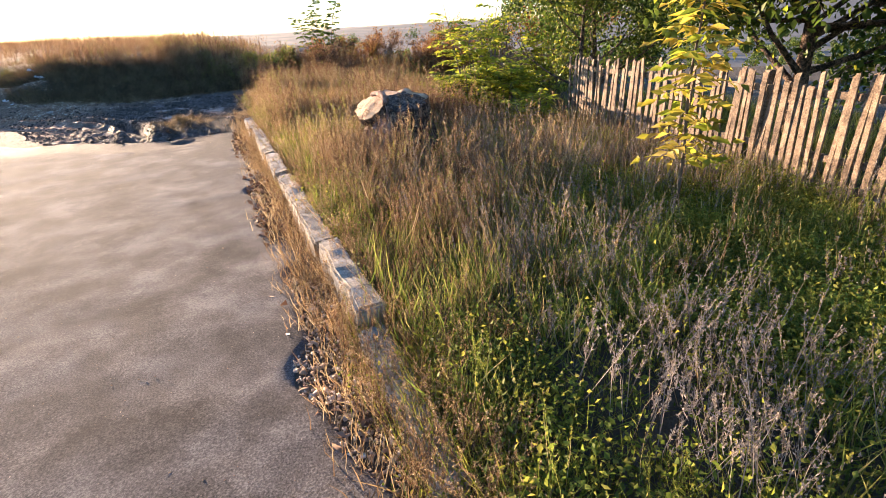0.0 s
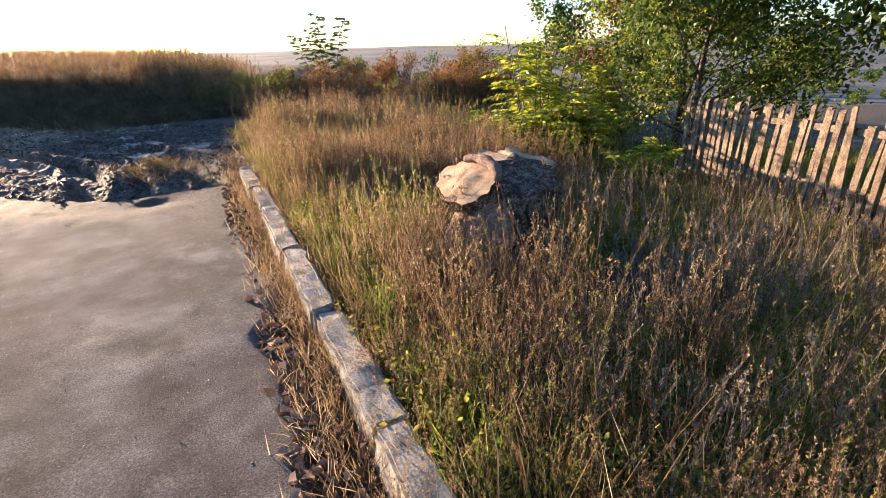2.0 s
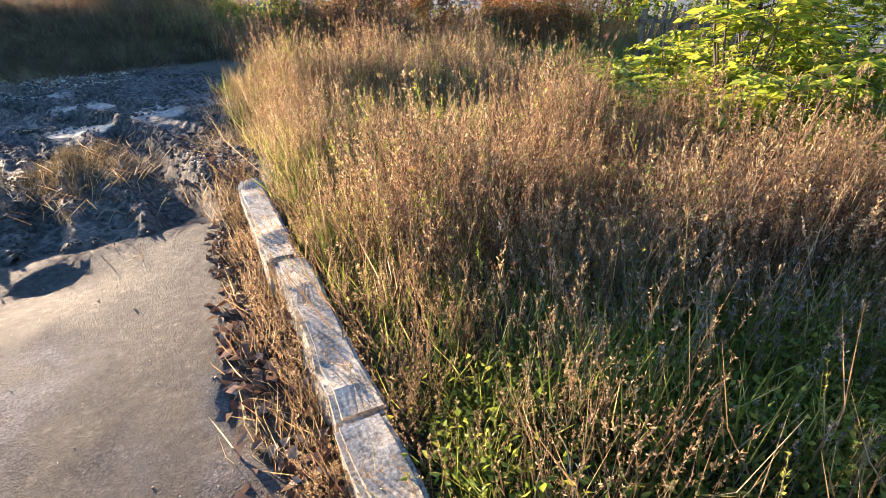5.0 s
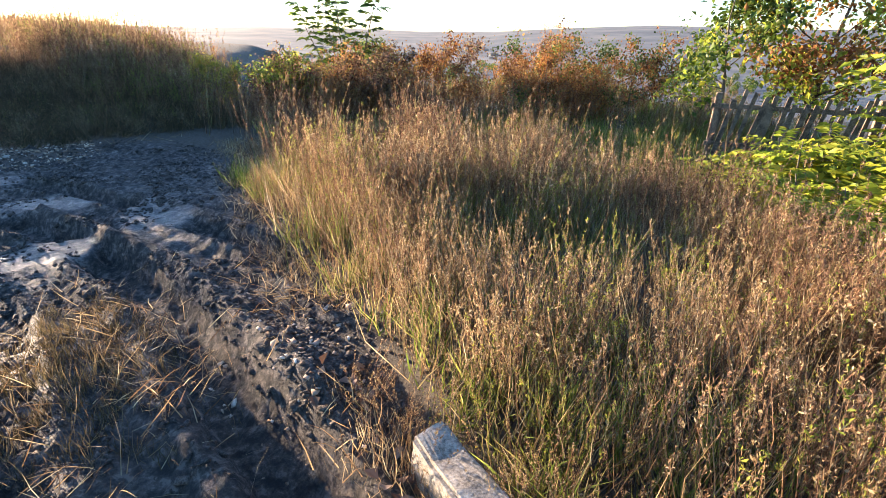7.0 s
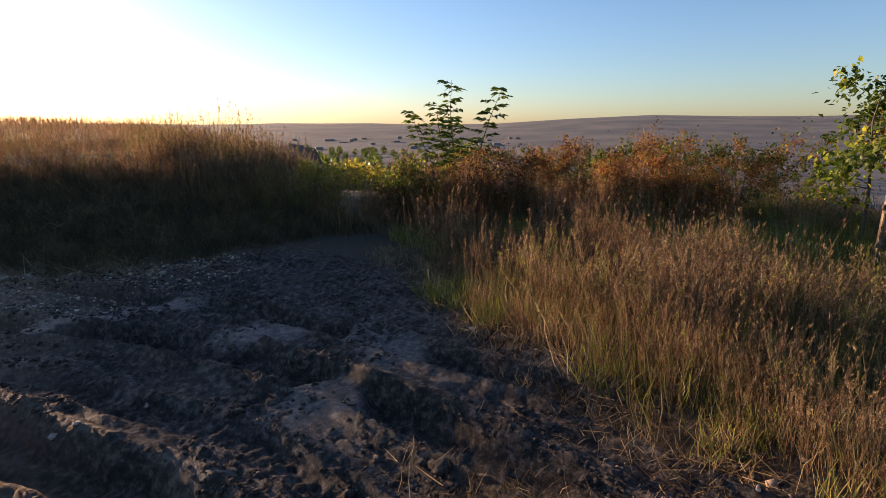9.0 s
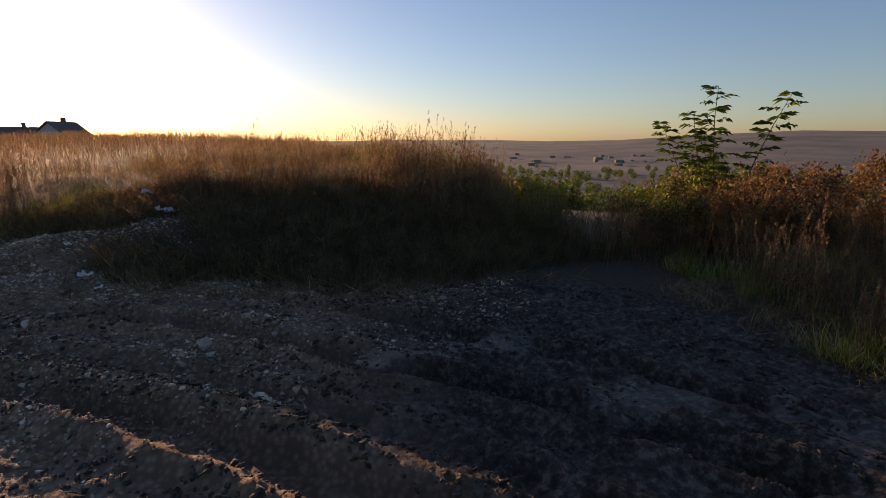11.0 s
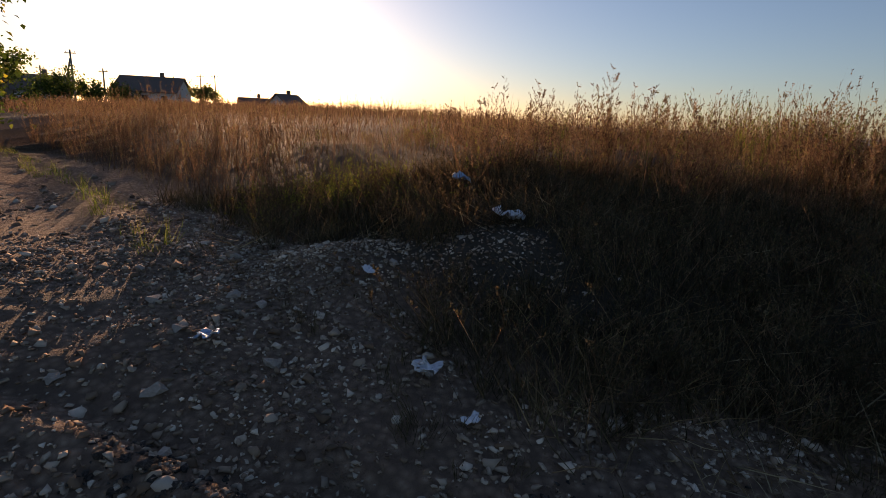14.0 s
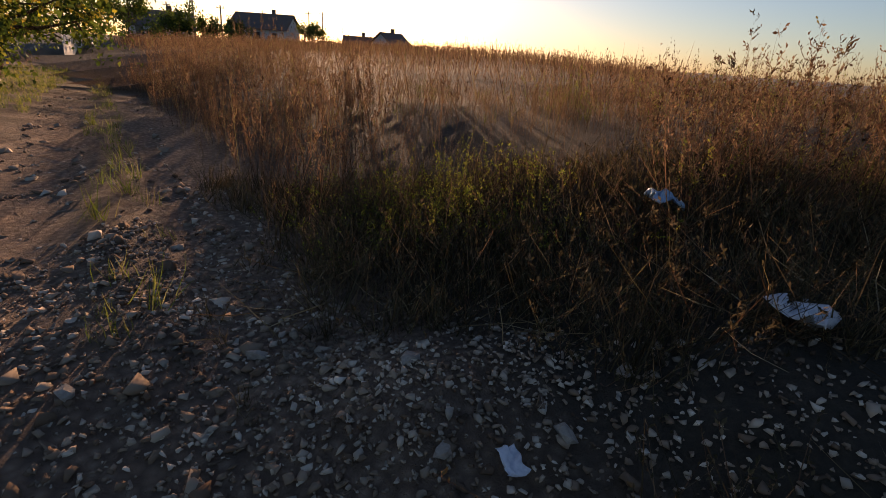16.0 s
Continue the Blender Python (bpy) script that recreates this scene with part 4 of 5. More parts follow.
KINDS = ((1500, 71, [M_WEED, M_WEED], "reddish brown dry weeds with seed heads beside the kerb"), (1250, 72, [M_WEED, M_STRAW], "knee-high tawny weeds with pale seed heads"),
         (850, 73, [M_STRAW, M_STRAW], "golden dry seeding stalks among the weeds"), (480, 74, [M_STRAW, M_HERB], "yellowing half-green weeds along the verge"))
for count, seed, mats, label in KINDS:
    p = sow(g, 0.64, 4.6, 1.6, 13.8, count * 3, lambda x, y: verge(x, y) & (thick_growth(x, y) + 0.05 > rng.uniform(size=len(x))) & density(x * 1.2, y * 1.2, seed, 0.35, 0.6))
    scatter("dry_weeds", WEEDS, p, tallness(p[:, 0], p[:, 1], g), mats, label, "weeds", g)
p = sow(g, 0.62, 4.6, -1.5, 13.5, 1500, lambda x, y: verge(x, y) & density(x * 1.4, y * 1.4, 78, 0.38, 0.6))
scatter("green_weeds", WEEDS, p, g.uniform(0.35, 0.7, len(p)), [M_GRASS, M_HERB], "half-green weeds turning yellow in the meadow", "weeds", g)
p = sow(g, 1.1, 4.4, -1.0, 5.6, 1400, lambda x, y: verge(x, y) & density(x * 1.3, y * 1.3, 79, 0.4, 0.6))
scatter("grey_weeds", MUGWORT, p, g.uniform(0.6, 1.0, len(p)), [M_GREYWEED, M_GREYWEED], "grey seeding mugwort in the meadow", "weeds", g)
p = sow(g, 1.3, 4.3, 0.3, 8.0, 1100, lambda x, y: verge(x, y) & density(x * 1.2, y * 1.2, 76, 0.4, 0.58))
scatter("straw_weeds", MUGWORT, p, g.uniform(0.6, 1.0, len(p)), [M_STRAW, M_GREYWEED], "pale seeding weeds in the meadow", "weeds", g)
p = sow(g, 0.6, 4.8, -2.0, 7.5, 12500, lambda x, y: verge(x, y) & density(x, y, 80, 0.22, 0.5))
scatter("low_herbs", HERBS, p, 0.95, [M_HERB], "low leafy green herbs covering the verge", "herbs", g)
p = np.concatenate([sow(g, 0.58, 0.8, 0.2, 10.0, 420), sow(g, 0.4, 0.66, 0.4, 2.4, 260)])
scatter("kerb_herbs", HERBS + STRAW, p, 0.6, [M_HERB], "low green plants along the kerb", "herbs", g)
p = np.concatenate([sow(g, 0.34, 0.44, 1.2, 10.3, 330), sow(g, 0.57, 0.68, 1.0, 9.6, 520), sow(g, 0.4, 0.62, 0.6, 3.2, 190)])
scatter("kerb_stalks", WEEDS[:2], p, g.uniform(0.3, 0.62, len(p)), [M_WEED, M_STRAW], "thin dry stalks leaning over the kerb", "weeds", g, 0.3)

# weeds between the bend and the field
p = sow(g, 0.7, 4.6, 11.6, 17.5, 1900, lambda x, y: (x > 0.7 + 0.14 * (y - 12)) & (x < 1.6 + 0.5 * (y - 11)) & density(x, y, 90, 0.3, 0.5))
scatter("tall_weeds", TALL, p, g.uniform(0.75, 1.15, len(p)) * (0.45 + 0.5 * sstep(0.3, 0.62, fbm(p[:, 0] * 1.1, p[:, 1] * 1.1, 3, 77))), [M_WEED, M_WEED], "waist-high brown dry weeds beside the muddy bend", "weeds", g)
p = sow(g, 3.2, 10.5, 12.8, 20, 1300, lambda x, y: density(x, y, 92, 0.35, 0.55))
scatter("tall_weeds", TALL, p, g.uniform(0.4, 0.8, len(p)), [M_WEED, M_STRAW], "brown dry weeds in the field", "weeds", g)
p = sow(g, 1.5, 10, 12.0, 17.2, 3600, lambda x, y: density(x, y, 94, 0.2, 0.6))
scatter("field_grass", GRASS, p, 1.2, [M_GRASS], "rough grass in the field", "grass", g)

# the weedy bank
def bare_heap(x, y):
    """The two rubble heaps on the slope, free of plants."""
    return (np.hypot((x + 5.9) / 0.62, (y - 19.1) / 0.5) < 1) | (np.hypot((x + 4.9) / 0.5, (y - 19.15) / 0.4) < 1)


def bank(x, y):
    return (bank_depth(x, y) > 0.35 + 0.5 * (fbm(x * 1.5, y * 1.5, 2, 3) - 0.5)) & ~bare_heap(x, y)


def clumps(x, y, seed):
    """Uneven plant height: tall stands and sunken gaps."""
    return 0.5 + 0.75 * sstep(0.32, 0.62, fbm(x * 0.9, y * 0.9, 3, seed))


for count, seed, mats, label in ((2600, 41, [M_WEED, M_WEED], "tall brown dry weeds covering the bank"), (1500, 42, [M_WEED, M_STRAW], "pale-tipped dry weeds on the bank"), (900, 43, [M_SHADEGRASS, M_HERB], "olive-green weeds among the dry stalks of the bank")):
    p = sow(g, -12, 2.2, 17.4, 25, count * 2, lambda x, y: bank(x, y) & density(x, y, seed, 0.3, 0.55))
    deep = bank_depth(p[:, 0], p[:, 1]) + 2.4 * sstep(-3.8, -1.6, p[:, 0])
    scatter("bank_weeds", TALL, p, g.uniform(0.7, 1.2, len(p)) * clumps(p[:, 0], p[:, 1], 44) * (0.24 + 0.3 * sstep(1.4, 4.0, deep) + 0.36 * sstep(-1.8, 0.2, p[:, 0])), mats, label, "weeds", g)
PLUME = [seed_weed(g, 4, t, 0.12, 22, 130, 0.12, 0.0032, 0.024, 0.3, 2.2) for t in (0.9, 1.05, 1.2)]
p = np.concatenate([g.normal(size=(22, 2)) * (0.35, 0.3) + (-1.2, 20.6), g.normal(size=(30, 2)) * (0.7, 0.4) + (-4.0, 20.9), g.normal(size=(10, 2)) * (0.6, 0.3) + (0.1, 20.2), g.normal(size=(26, 2)) * (1.3, 0.3) + (-2.6, 21.0)])
scatter("seeding_weeds", PLUME, p, g.uniform(0.6, 1.0, len(p)), [M_WEED, M_WEED], "head-high bushy seeding weeds on top of the bank", "weeds", g)
p = sow(g, -19, -6.6, 19.5, 33, 2200, lambda x, y: (track_side(x, y) > 0.35 + 0.4 * (fbm(x, y, 2, 6) - 0.5)) & (bank_depth(x, y) < 2.8))
scatter("bank_weeds", TALL, p, g.uniform(0.45, 0.95, len(p)) * clumps(p[:, 0], p[:, 1], 45), [M_WEED, M_WEED], "waist-high brown weeds edging the track", "weeds", g)
p = sow(g, -34, 3, 23, 50, 3600, lambda x, y: bank_depth(x, y) > 1)
scatter("hill_weeds", [seed_weed(g, 6, t, 0.25, 4, 9, 0.2, 0.0045, 0.034) for t in (0.5, 0.7)], p, g.uniform(0.6, 1.15, len(p)) * clumps(p[:, 0], p[:, 1], 46), [M_WEED, M_WEED], "dry brown weeds over the rising hill", "weeds", g)
p = sow(g, -70, 4, 48, 125, 5200, lambda x, y: bank_depth(x, y) > 1)
scatter("hill_weeds", [seed_weed(g, 7, 0.8, 0.7, 2, 3, 0.15, 0.014, 0.06)], p, 1.1, [M_WEED, M_WEED], "dry brown weeds on the hilltop", "weeds", g)
# Undergrowth at the bank's foot; its shade is in the grass colour.
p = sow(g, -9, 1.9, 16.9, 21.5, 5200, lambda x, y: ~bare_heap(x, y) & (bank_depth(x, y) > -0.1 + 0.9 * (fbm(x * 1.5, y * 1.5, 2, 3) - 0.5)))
scatter("bank_grass", STRAW + GRASS, p, 0.85, [M_SHADEGRASS], "withered grass, coloured for shade, at the foot of the bank", "grass", g, 0.3)
p = sow(g, -7, 0.5, 16.9, 20.3, 900, lambda x, y: ~bare_heap(x, y) & (bank_depth(x, y) > -0.75) & density(x * 1.2, y * 1.2, 47, 0.35, 0.6))
scatter("flattened_straw", [grass_tuft(g, 9, t, 0.12, 3.4, 0.0026) for t in (0.1, 0.16, 0.22)], p, 1.0, [M_STRAW], "flattened pale dry stalks on the bank", "straw", g, 0.3)
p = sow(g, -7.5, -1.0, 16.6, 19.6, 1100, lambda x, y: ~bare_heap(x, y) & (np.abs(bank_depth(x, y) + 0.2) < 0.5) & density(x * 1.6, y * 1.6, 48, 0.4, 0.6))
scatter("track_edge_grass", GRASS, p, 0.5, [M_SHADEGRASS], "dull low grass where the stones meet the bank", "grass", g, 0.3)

SCRUB = [seed_weed(g, 9, t, 0.12, 9, 16, 0.55, 0.002, 0.02, 0.15) for t in (0.18, 0.24, 0.32)]
p = sow(g, -8, 0.8, 17.4, 21.2, 1700, lambda x, y: ~bare_heap(x, y) & (bank_depth(x, y) > 0.0) & (bank_depth(x, y) < 3))
scatter("bank_scrub", SCRUB, p, 1.0, [M_WEED, M_SHADEGRASS], "tangled low dry scrub on the bank", "scrub", g)
p = g.normal(size=(90, 2)) * (0.45, 0.3) + (-6.3, 20.7)
scatter("olive_scrub", SCRUB + WEEDS[:2], p, 0.85, [M_SHADEGRASS, M_HERB], "feathery olive-green bush on the bank", "scrub", g)

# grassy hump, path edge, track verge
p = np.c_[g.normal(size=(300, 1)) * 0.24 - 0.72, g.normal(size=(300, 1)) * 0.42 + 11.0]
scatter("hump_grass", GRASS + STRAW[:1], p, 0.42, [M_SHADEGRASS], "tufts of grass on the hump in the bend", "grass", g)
p = np.c_[g.normal(size=(70, 1)) * 0.25 - 0.5, g.normal(size=(70, 1)) * 0.5 + 10.9]
scatter("hump_straw", [grass_tuft(g, 12, 0.1, 0.1, 2.2, 0.0022)], p, 1.0, [M_STRAW], "dry flattened stalks on the hump", "straw", g)
p = sow(g, -30, -6, 19, 48, 9000, lambda x, y: ((track_side(x, y) < -2.2 + 0.6 * (fbm(x, y, 2, 7) - 0.5)) & (track_side(x, y) > -5.5)) | (np.abs(track_side(x, y) + 0.85 + 0.4 * (fbm(x, y, 2, 9) - 0.5)) < 0.28) & (rng.uniform(size=len(x)) < 0.7))
scatter("track_grass", GRASS, p, 0.7, [M_GRASS], "green grass beside and between the wheel tracks", "grass", g)
p = sow(g, -40, -10, 15, 42, 600, lambda x, y: track_side(x, y) < -4.2)
scatter("track_weeds", WEEDS, p, 1.1, [M_WEED, M_STRAW], "dry weeds on the far side of the track", "weeds", g)

# crumbled earth on the mud
M_CLOD = surface("mud_clod", [(0.42, (0.014, 0.01, 0.008)), (0.5, (0.045, 0.034, 0.026)), (0.58, (0.12, 0.094, 0.074))], 25.0, 120.0, 0.9, 0.6, 0.02)
bm = bmesh.new()
bmesh.ops.create_icosphere(bm, subdivisions=1, radius=0.5)
cv = np.array([v.co[:] for v in bm.verts])
cf = np.array([[v.index for v in f.verts] for f in bm.faces])
bm.free()
CLODS = [(cv * np.array([1.2, 0.8, 0.55]) + g.normal(size=cv.shape) * 0.13, cf, 0) for k in range(6)]
p = sow(g, -6.5, 1.6, 9.6, 17.8, 46000, lambda x, y: (mud_mask(x, y) > 0.3) & (height(x, y) > -0.04) & density(x * 2.5, y * 2.5, 99, 0.3, 0.6))
scatter("mud_clods", CLODS, p, g.gamma(1.5, 0.01, len(p)) + 0.01, [M_CLOD], "crumbled clods of dark churned mud", "mud", g, 0.3, 0.0)
p = sow(g, 0.3, 1.7, 11.0, 16.5, 900, lambda x, y: (x > 0.35 + 0.12 * (y - 12)) & (x < 1.1 + 0.14 * (y - 12)))
scatter("verge_straw", [grass_tuft(g, 10, 0.12, 0.1, 2.6, 0.003), grass_tuft(g, 10, 0.2, 0.08, 1.8, 0.003)], p, 0.7, [M_STRAW], "flattened dry stalks at the edge of the mud", "straw", g)

# rusty thicket under the leafy shoots, dark thicket beside it
RUSTY = [seed_weed(g, 8, t, 0.17, 12, 46, 0.2, 0.004, 0.026, 0.2, 1.6) for t in (1.0, 1.2, 1.4)]
p = g.normal(size=(150, 2)) * (0.75, 0.5) + (3.6, 17.6)
scatter("rusty_thicket", RUSTY, p, g.uniform(0.7, 1.0, len(p)), [M_WEED, M_RUSTLEAF], "rust-orange dry thicket under leafy shoots", "thicket", g)
p = g.normal(size=(170, 2)) * (0.9, 0.55) + (7.2, 16.2)
scatter("rusty_thicket", RUSTY, p, g.uniform(0.6, 0.95, len(p)), [M_WEED, M_RUSTLEAF], "orange and brown thicket beside the field", "thicket", g)
p = g.normal(size=(90, 2)) * (0.6, 0.4) + (2.3, 18.2)
scatter("brown_thicket", RUSTY, p, g.uniform(0.5, 0.8, len(p)), [M_WEED, M_WEED], "brown thicket beside the footpath", "thicket", g)

# leaf litter and dead stalks between asphalt and kerb
n = 2600
p = np.c_[g.uniform(0.12, 0.44, n), g.uniform(1.6, 10.4, n)]
p = p[density(p[:, 0] * 2, p[:, 1] * 2, 96, 0.25, 0.6)]
n = len(p)
V, F = leaves(np.c_[p, height(p[:, 0], p[:, 1]) + g.uniform(0.005, 0.06, n)], np.c_[g.normal(size=(n, 2)), g.normal(size=n) * 0.35], g.uniform(0.03, 0.075, n), g.uniform(0.012, 0.028, n), g, 0.5)
tagged(new("leaf_litter", mesh_np("leaf_litter", V, F, [M_LITTER])), "curled brown dead leaves along the kerb", "leaf litter", "", "stuff")
p = np.c_[g.uniform(0.2, 0.42, 420), g.uniform(0.9, 10.2, 420)]
scatter("kerb_straw", STRAW[:1] + [grass_tuft(g, 9, 0.14, 0.08, 1.3, 0.0028)], p, 0.75, [M_STRAW], "dry stalks between road and kerb", "straw", g)

# ---- stones and rubble ----
def stone_mesh(seed, flat=0.6):
    bm = bmesh.new()
    bmesh.ops.create_icosphere(bm, subdivisions=1, radius=0.5)
    for v in bm.verts:
        q = noise.noise_vector(v.co * 1.7 + Vector((seed * 5.1, seed, 0)))
        v.co = Vector((v.co.x * 1.15, v.co.y * 0.85, v.co.z * flat)) + Vector(q) * 0.3 + Vector(noise.noise_vector(v.co * 5.3 + Vector((seed, 7, 2)))) * 0.09
    return from_bm("stone", bm, [M_STONE])


STONES = [stone_mesh(k, 0.45 + 0.08 * (k % 4)) for k in range(8)]


def stone(x, y, size, k, label="pale broken limestone lump on the track"):
    z = float(height(np.array([x]), np.array([y]))[0])
    ob = new("stone", STONES[k % 8])
    ob.matrix_world = pose(x, y, z + size * 0.12, 8 * math.sin(k), 8 * math.cos(k * 2), k * 47) @ Matrix.Diagonal((size, size, size, 1))
    return tagged(ob, label, "stone", "loose stones on the track")


for k, (x, y, s) in enumerate(((-3.0, 17.43, 0.13), (-1.78, 17.6, 0.12), (-3.95, 16.16, 0.26), (-3.65, 16.7, 0.16), (-5.39, 17.23, 0.12), (-3.78, 17.27, 0.13), (-5.31, 18.07, 0.12), (-1.63, 16.9, 0.15),
                               (-6.5, 18.64, 0.15), (-6.46, 17.71, 0.17), (-6.3, 18.56, 0.13), (-6.05, 18.0, 0.14), (-6.9, 17.74, 0.13), (-5.95, 18.95, 0.12), (-5.6, 19.1, 0.13), (-2.37, 13.37, 0.09), (-2.24, 13.32, 0.08),
                               (-1.9, 13.56, 0.07), (0.57, 13.4, 0.1), (1.14, 11.83, 0.07), (-6.6, 18.2, 0.14), (-6.25, 17.4, 0.12), (-4.1, 15.9, 0.14), (-3.4, 16.4, 0.12), (-6.15, 19.3, 0.13), (-5.4, 19.4, 0.12),
                               (-7.2, 18.9, 0.12), (-6.75, 19.3, 0.12), (-6.9, 18.5, 0.16), (-4.4, 16.6, 0.1))):
    stone(x, y, s * 0.58, k)
# gravel
bm = bmesh.new()
bmesh.ops.create_icosphere(bm, subdivisions=1, radius=0.5)
pv = np.array([v.co[:] for v in bm.verts])
pf = np.array([[v.index for v in f.verts] for f in bm.faces])
bm.free()
PEBBLES = [(pv * np.array([1.15, 0.8, 0.6]) + g.normal(size=pv.shape) * 0.13, pf, 0) for k in range(6)]
p = sow(g, -9.5, -0.6, 12.8, 22, 38000, lambda x, y: (bank_depth(x, y) < -0.05) & (-0.57 * x + 0.82 * y > 13.6 + 1.2 * fbm(x, y, 2, 4)) & (track_side(x, y) > -2.3 - 3.2 * sstep(20.8, 18, y)) & density(x, y, 98, 0.1, 0.5))
scatter("track_gravel", PEBBLES, p, g.gamma(1.2, 0.0095, len(p)) + 0.008, [M_PEBBLE], "broken stone and gravel on the earth track", "gravel", g, 0.3, -0.004)
p = sow(g, -8.2, -3.2, 15.0, 20.5, 26000, lambda x, y: (bank_depth(x, y) < -0.05) & density(x * 1.7, y * 1.7, 97, 0.2, 0.6))
scatter("track_gravel", PEBBLES, p, g.gamma(1.3, 0.009, len(p)) + 0.008, [M_PEBBLE], "fine broken stone trodden into the track", "gravel", g, 0.3, -0.002)
p = sow(g, -26, -6, 19.5, 38, 12000, lambda x, y: (np.abs(track_side(x, y) + 0.4) < 0.3) | (np.abs(track_side(x, y) + 1.55) < 0.5))
scatter("track_gravel", PEBBLES, p, g.gamma(1.8, 0.014, len(p)) + 0.014, [M_PEBBLE], "gravel along the wheel tracks", "gravel", g, 0.3, -0.004)
p = sow(g, -4.0, 0.25, 0.3, 9.8, 5200)
scatter("road_grit", PEBBLES, p, g.gamma(1.6, 0.0014, len(p)) + 0.002, [M_PEBBLE], "loose grit scattered over the asphalt", "grit", g, 0.3, 0.0, lambda x, y: 0 * x + 0.022)
p = np.concatenate([np.c_[g.uniform(0.1, 0.42, 2600), g.uniform(0.1, 3.2, 2600)], np.c_[g.normal(size=(260, 1)) * 0.25 + 0.25, g.normal(size=(260, 1)) * 0.35 + 10.7]])
scatter("kerb_gravel", PEBBLES, p, g.gamma(1.6, 0.006, len(p)) + 0.007, [M_PEBBLE], "loose gravel in the gutter", "gravel", g, 0.3, -0.006)
p = np.concatenate([g.normal(size=(1500, 2)) * (0.38, 0.3) + (-5.9, 19.2), g.normal(size=(800, 2)) * (0.4, 0.35) + (-4.9, 19.15), g.normal(size=(260, 2)) * (0.3, 0.15) + (-4.3, 17.9)])
scatter("rubble", PEBBLES, p, g.gamma(1.5, 0.006, len(p)) + 0.008, [M_PEBBLE], "heaped rubble beside the track", "rubble", g, 0.3, -0.004)

# ---- litter on the bank ----
def rag(name, x, y, size, mat, label, seed, lift=0.05, tall=0.4):
    bm = bmesh.new()
    bmesh.ops.create_grid(bm, x_segments=10, y_segments=8, size=0.5)
    for v in bm.verts:
        q = Vector(noise.noise_vector(v.co * 3.1 + Vector((seed * 3.3, 0, seed))))
        v.co = Vector((v.co.x, v.co.y * 0.7, 0)) + q * 0.28 * Vector((0.5, 0.5, tall * 2)).length
    me = from_bm(name, bm, [mat], True)
    ob = new(name, me)
    sol = ob.modifiers.new("thickness", "SOLIDIFY")
    sol.thickness = 0.01
    z = float(height(np.array([x]), np.array([y]))[0])
    ob.matrix_world = pose(x, y, z + lift, 10 * math.sin(seed), 12, seed * 50) @ Matrix.Diagonal((size, size, size, 1))
    return tagged(ob, label, "litter")


rag("plastic_sheet", -4.75, 19.7, 0.25, M_TRASH, "crumpled white plastic sheet caught in the weeds", 1, 0.08)
rag("plastic_bag", -5.15, 20.5, 0.17, M_BLUETRASH, "torn pale blue plastic bag among dry stalks", 2, 0.2, 0.7)
rag("wrapper", -6.43, 18.14, 0.12, M_BLUETRASH, "crumpled blue wrapper on the stones", 3, 0.03)
rag("wrapper", -5.11, 17.71, 0.075, M_TRASH, "small white crumpled wrapper at the bank", 4, 0.04)
rag("plastic_sheet", 2.6, 19.3, 0.5, M_TRASH, "white plastic rubbish beside the footpath", 5, 0.08)
rag("paper_scrap", -5.75, 18.95, 0.09, M_TRASH, "flat pale scrap on the rubble", 6, 0.03, 0.15)
rag("plastic_bag", -5.32, 18.01, 0.11, M_TRASH, "dirty white bag in the flattened straw", 7, 0.08, 0.8)

# ---- houses on the hill ----
def gable_house(x, y, w, d, wall, roof, turn, label, storeys=1):
    thing = tagged(new("house"), label, "house")
    z0 = float(height(np.array([x]), np.array([y]))[0]) - 0.3
    hx, hy = w / 2, d / 2
    V = np.array([(-hx, -hy, 0), (hx, -hy, 0), (hx, hy, 0), (-hx, hy, 0), (-hx, -hy, wall), (hx, -hy, wall), (hx, hy, wall), (-hx, hy, wall), (-hx, 0, wall + roof * 0.97), (hx, 0, wall + roof * 0.97)])
    bm = bmesh.new()
    vs = [bm.verts.new(v) for v in V]
    for f in ((0, 1, 5, 4), (2, 3, 7, 6), (0, 4, 8, 7, 3), (1, 2, 6, 9, 5), (3, 2, 1, 0)):
        bm.faces.new([vs[i] for i in f])
    part("wall", from_bm("house_wall", bm, [M_PLASTER]), thing)
    for sgn in (-1, 1):
        bm = bmesh.new()
        o = 0.4
        sl = (roof + o * roof / hy)
        pts = [(-hx - o, sgn * (hy + o), wall - o * roof / hy), (hx + o, sgn * (hy + o), wall - o * roof / hy), (hx + o, 0, wall + roof), (-hx - o, 0, wall + roof)]
        lo = [bm.verts.new(q) for q in pts]
        hi = [bm.verts.new((a, b, c + 0.15)) for a, b, c in pts]
        bm.faces.new(lo)
        bm.faces.new(hi[::-1])
        for i in range(4):
            bm.faces.new((lo[i], lo[(i + 1) % 4], hi[(i + 1) % 4], hi[i]))
        bmesh.ops.recalc_face_normals(bm, faces=bm.faces[:])
        part("roof", from_bm("house_roof", bm, [M_ROOF]), thing)
    ch = part("chimney", box("house_chimney", (0.6, 0.6, 1.6), M_ROOF, 0.03), thing)
    ch.location = (w * 0.15, 0.4, wall + roof - 0.7)
    for k in range(3):
        for s in range(storeys):
            wi = part("window", box("house_window", (1.0, 0.12, 1.2), M_GLASS, 0.02), thing)
            wi.location = (-hx + (k + 0.6) * w / 3.2, -hy, 1.0 + 2.6 * s)
    thing.matrix_world = pose(x, y, z0, 0, 0, turn)
    return thing


def bearing(deg, dist, x0=-5.3, y0=16.3):
    return x0 - math.sin(radians(deg)) * dist, y0 + math.cos(radians(deg)) * dist


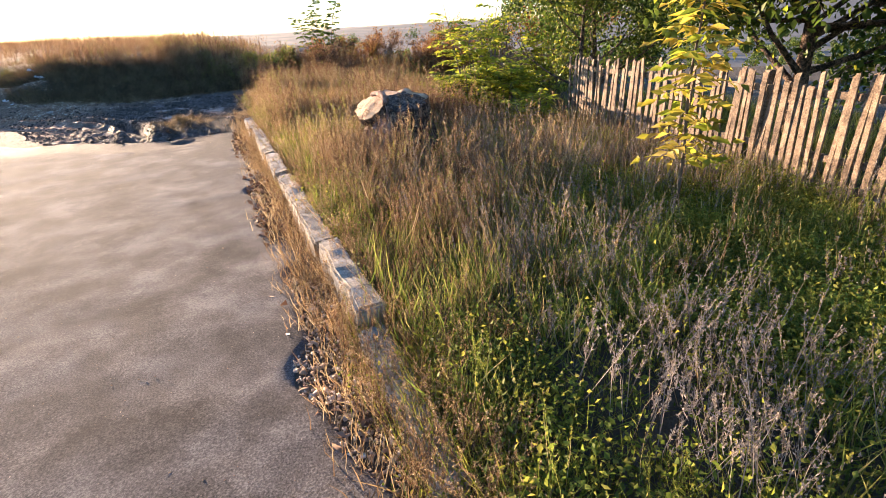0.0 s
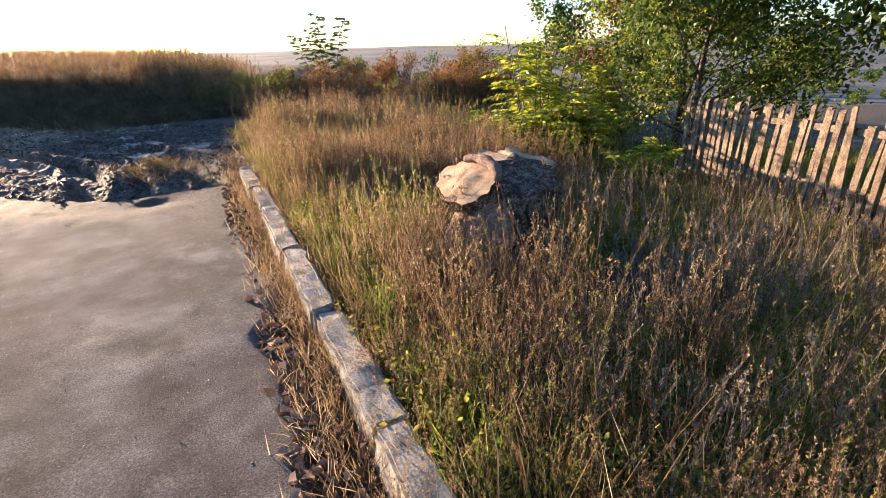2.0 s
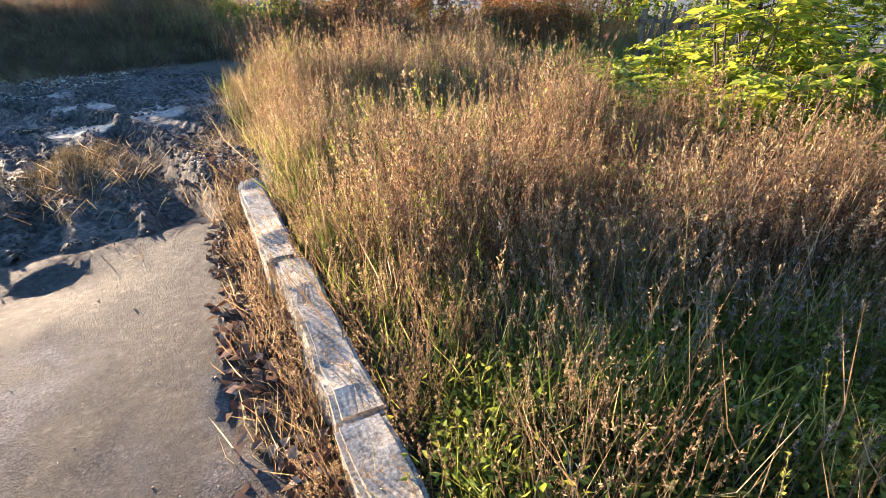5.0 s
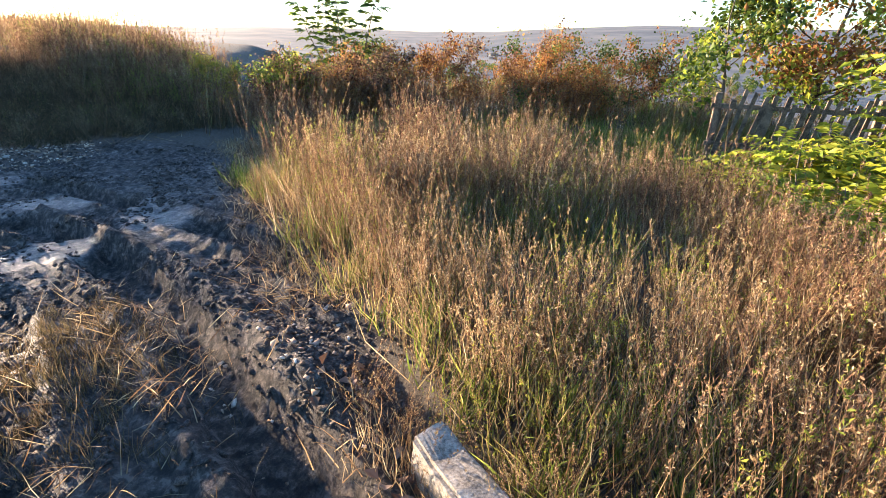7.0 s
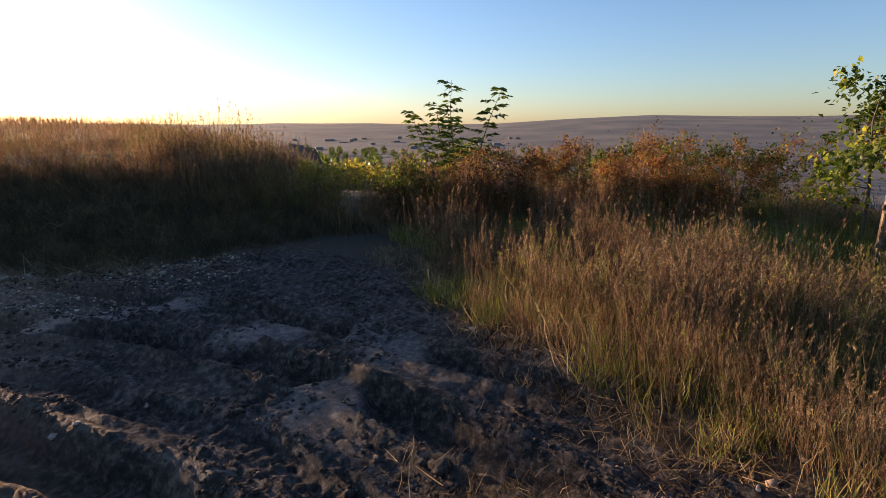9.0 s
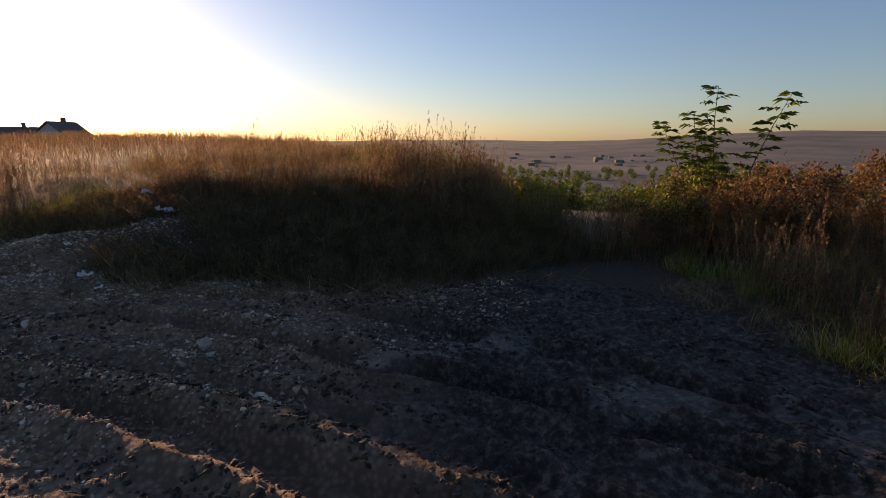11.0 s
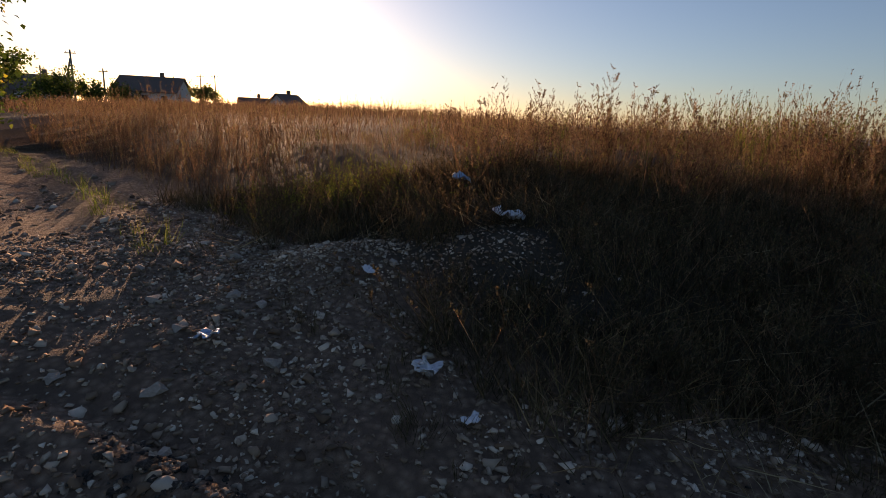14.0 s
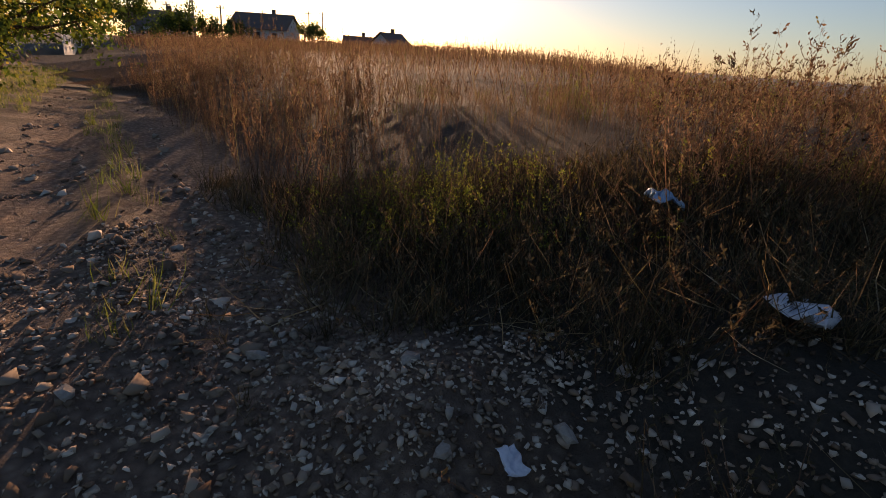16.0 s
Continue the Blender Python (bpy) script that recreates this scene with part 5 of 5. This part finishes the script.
gable_house(*bearing(29.6, 112), 10.5, 8, 2.9, 2.6, 8, "white plastered two-storey house with a dark roof")
gable_house(*bearing(20.6, 112), 5.5, 4.5, 1.8, 1.6, 16, "small low house with a dark gable roof")
gable_house(*bearing(17.4, 108), 5.0, 6.5, 2.6, 2.2, 60, "brown wooden house with a steep gable")
gable_house(*bearing(38.5, 95), 8, 6, 2.4, 2.0, 30, "low grey house among trees")


def pole(x, y, tall, label, stay=False):
    thing = tagged(new("utility_pole"), label, "utility pole")
    z0 = float(height(np.array([x]), np.array([y]))[0]) - 0.3
    part("pole", mesh_np("pole", *tube([(0, 0, 0), (0, 0, tall * 0.5), (0, 0, tall)], [0.16, 0.14, 0.1], 8), [M_POLE], None, True), thing)
    if stay:
        part("brace", mesh_np("brace", *tube([(-2.0, 0, 0), (-1.0, 0, tall * 0.42), (-0.1, 0, tall * 0.85)], [0.13, 0.12, 0.1], 8), [M_POLE], None, True), thing)
    cr = part("crossarm", box("crossarm", (1.5, 0.1, 0.12), M_POLE, 0.01), thing)
    cr.location = (0, 0, tall - 0.5)
    for dx in (-0.6, 0, 0.6):
        part("insulator", box("insulator", (0.09, 0.09, 0.22), M_PLASTER, 0.03), cr).location = (dx, 0, 0.12)
    thing.location = (x, y, z0)


for b, dist, h, st in ((35.8, 88, 7.6, True), (33.5, 100, 6.0, False), (25.5, 115, 6.5, False), (24.2, 120, 7.5, False), (38.0, 110, 6.5, False)):
    pole(*bearing(b, dist), h, "grey utility pole with a braced leg" if st else "thin grey utility pole near the houses", st)
for b, dist, h, s, lab in ((25.2, 105, 3.2, 2.6, "round dark garden tree between the houses"), (32.3, 106, 2.8, 2.4, "dark bush beside the white house"), (34.6, 96, 2.6, 2.2, "dark bush by the pole"), (37.5, 84, 3.5, 2.6, "dark green tree by the track"),
                           (41.0, 70, 4.5, 3.0, "dark green roadside tree"), (45.5, 52, 5.0, 3.2, "dark green roadside tree above the white fence")):
    leafy_tree("roadside_tree", g, bearing(b, dist), h, s, 20, 0.12, 2600, 0.34, [M_DARKLEAF, M_HERB], lab, "tree", 4, 0.1, 0.35, 0.3)
leafy_tree("roadside_tree", g, (-17.6, 24.8), 7.6, 3.4, 40, 0.16, 20000, 0.13, [M_DARKLEAF, M_LIMELEAF], "tall leafy roadside tree at the track", "tree", 4, 0.12, 0.25, 0.35)
leafy_tree("roadside_tree", g, (-24.2, 32.4), 7.8, 3.6, 46, 0.18, 19000, 0.2, [M_DARKLEAF, M_YELLOWLEAF], "dense roadside tree with yellowing leaves over the track", "tree", 5, 0.1, 0.35, 0.2)
leafy_tree("roadside_bush", g, (-19.6, 27.0), 2.0, 1.7, 26, 0.05, 7000, 0.12, [M_DARKLEAF, M_HERB], "green roadside bush in the grass verge", "bush", 4, 0.05, 0.2, 0.4)
leafy_tree("roadside_tree", g, bearing(49.5, 30), 4.4, 2.4, 26, 0.14, 8000, 0.15, [M_DARKLEAF, M_LIMELEAF], "leafy green tree behind the roadside weeds", "tree", 4, 0.1, 0.25, 0.4)


def board_fence():
    thing = tagged(new("board_fence"), "pale grey board fence beside the track", "fence")
    a, b = np.array(bearing(45.6, 44)), np.array(bearing(44.5, 58))
    n = 54
    me = box("board", (0.02, 0.24, 1.5), M_PLASTER, 0.004)
    ang = math.degrees(math.atan2(b[1] - a[1], b[0] - a[0])) - 90
    for k in range(n):
        q = a + (b - a) * k / n
        ob = part("board", me, thing)
        ob.matrix_world = pose(q[0], q[1], float(height(q[:1], q[1:2])[0]) - 0.05 + 0.03 * math.sin(k * 1.9), 0, 0, ang)


board_fence()

# ---- valley: woods and far town ----
def valley_wood(name, deg0, deg1, d0, d1, n, size, mats, label):
    bb, dd = g.uniform(deg0, deg1, n), g.uniform(d0, d1, n)
    xy = np.array([bearing(b, q, -2, 10) for b, q in zip(bb, dd)])
    xy = xy[height(xy[:, 0], xy[:, 1]) < -1.25 * size]
    n = len(xy)
    blob = []
    for k in range(4):
        q = unit(g.normal(size=(360, 3))) * g.uniform(0.5, 1, (360, 1)) * np.array([0.5, 0.5, 0.6]) + np.array([0, 0, 0.6])
        V, F = kites(q, g.normal(size=(360, 3)), g.uniform(0.08, 0.2, 360), g.uniform(0.03, 0.07, 360), g)
        st = tube([(0, 0, 0), (0, 0, 0.3), (0, 0, 0.7)], [0.05, 0.04, 0.01], 5)
        blob.append(join([(V, F, 0), (*st, 1)]))
    scatter(name, blob, xy, size * g.uniform(0.6, 1.2, n), mats, label, "woods", g, 0.03, 0.1)


valley_wood("valley_wood", -55, -8, 60, 220, 240, 5.0, [M_DARKLEAF, M_BARK], "dark green woods in the valley below")
valley_wood("valley_wood", -24, -15, 35, 70, 8, 3.2, [M_YELLOWLEAF, M_BARK], "yellowing trees on the valley slope")
valley_wood("valley_wood", -70, 0, 250, 900, 420, 9.0, [M_DARKLEAF, M_BARK], "distant woods across the valley")
for k in range(34):
    b, dist = -14 - 26 * g.uniform(), g.uniform(900, 1300)
    x, y = bearing(b, dist, -2, 10)
    w = g.uniform(7, 20)
    ob = new("town_building", box("town_building", (w, w * 0.5, g.uniform(3, 7)), M_POLE, 0.3))
    ob.matrix_world = pose(x, y, float(height(np.array([x]), np.array([y]))[0]) - 1, 0, 0, g.uniform(-30, 30))
    tagged(ob, "pale distant block of the town across the valley", "building", "distant town")
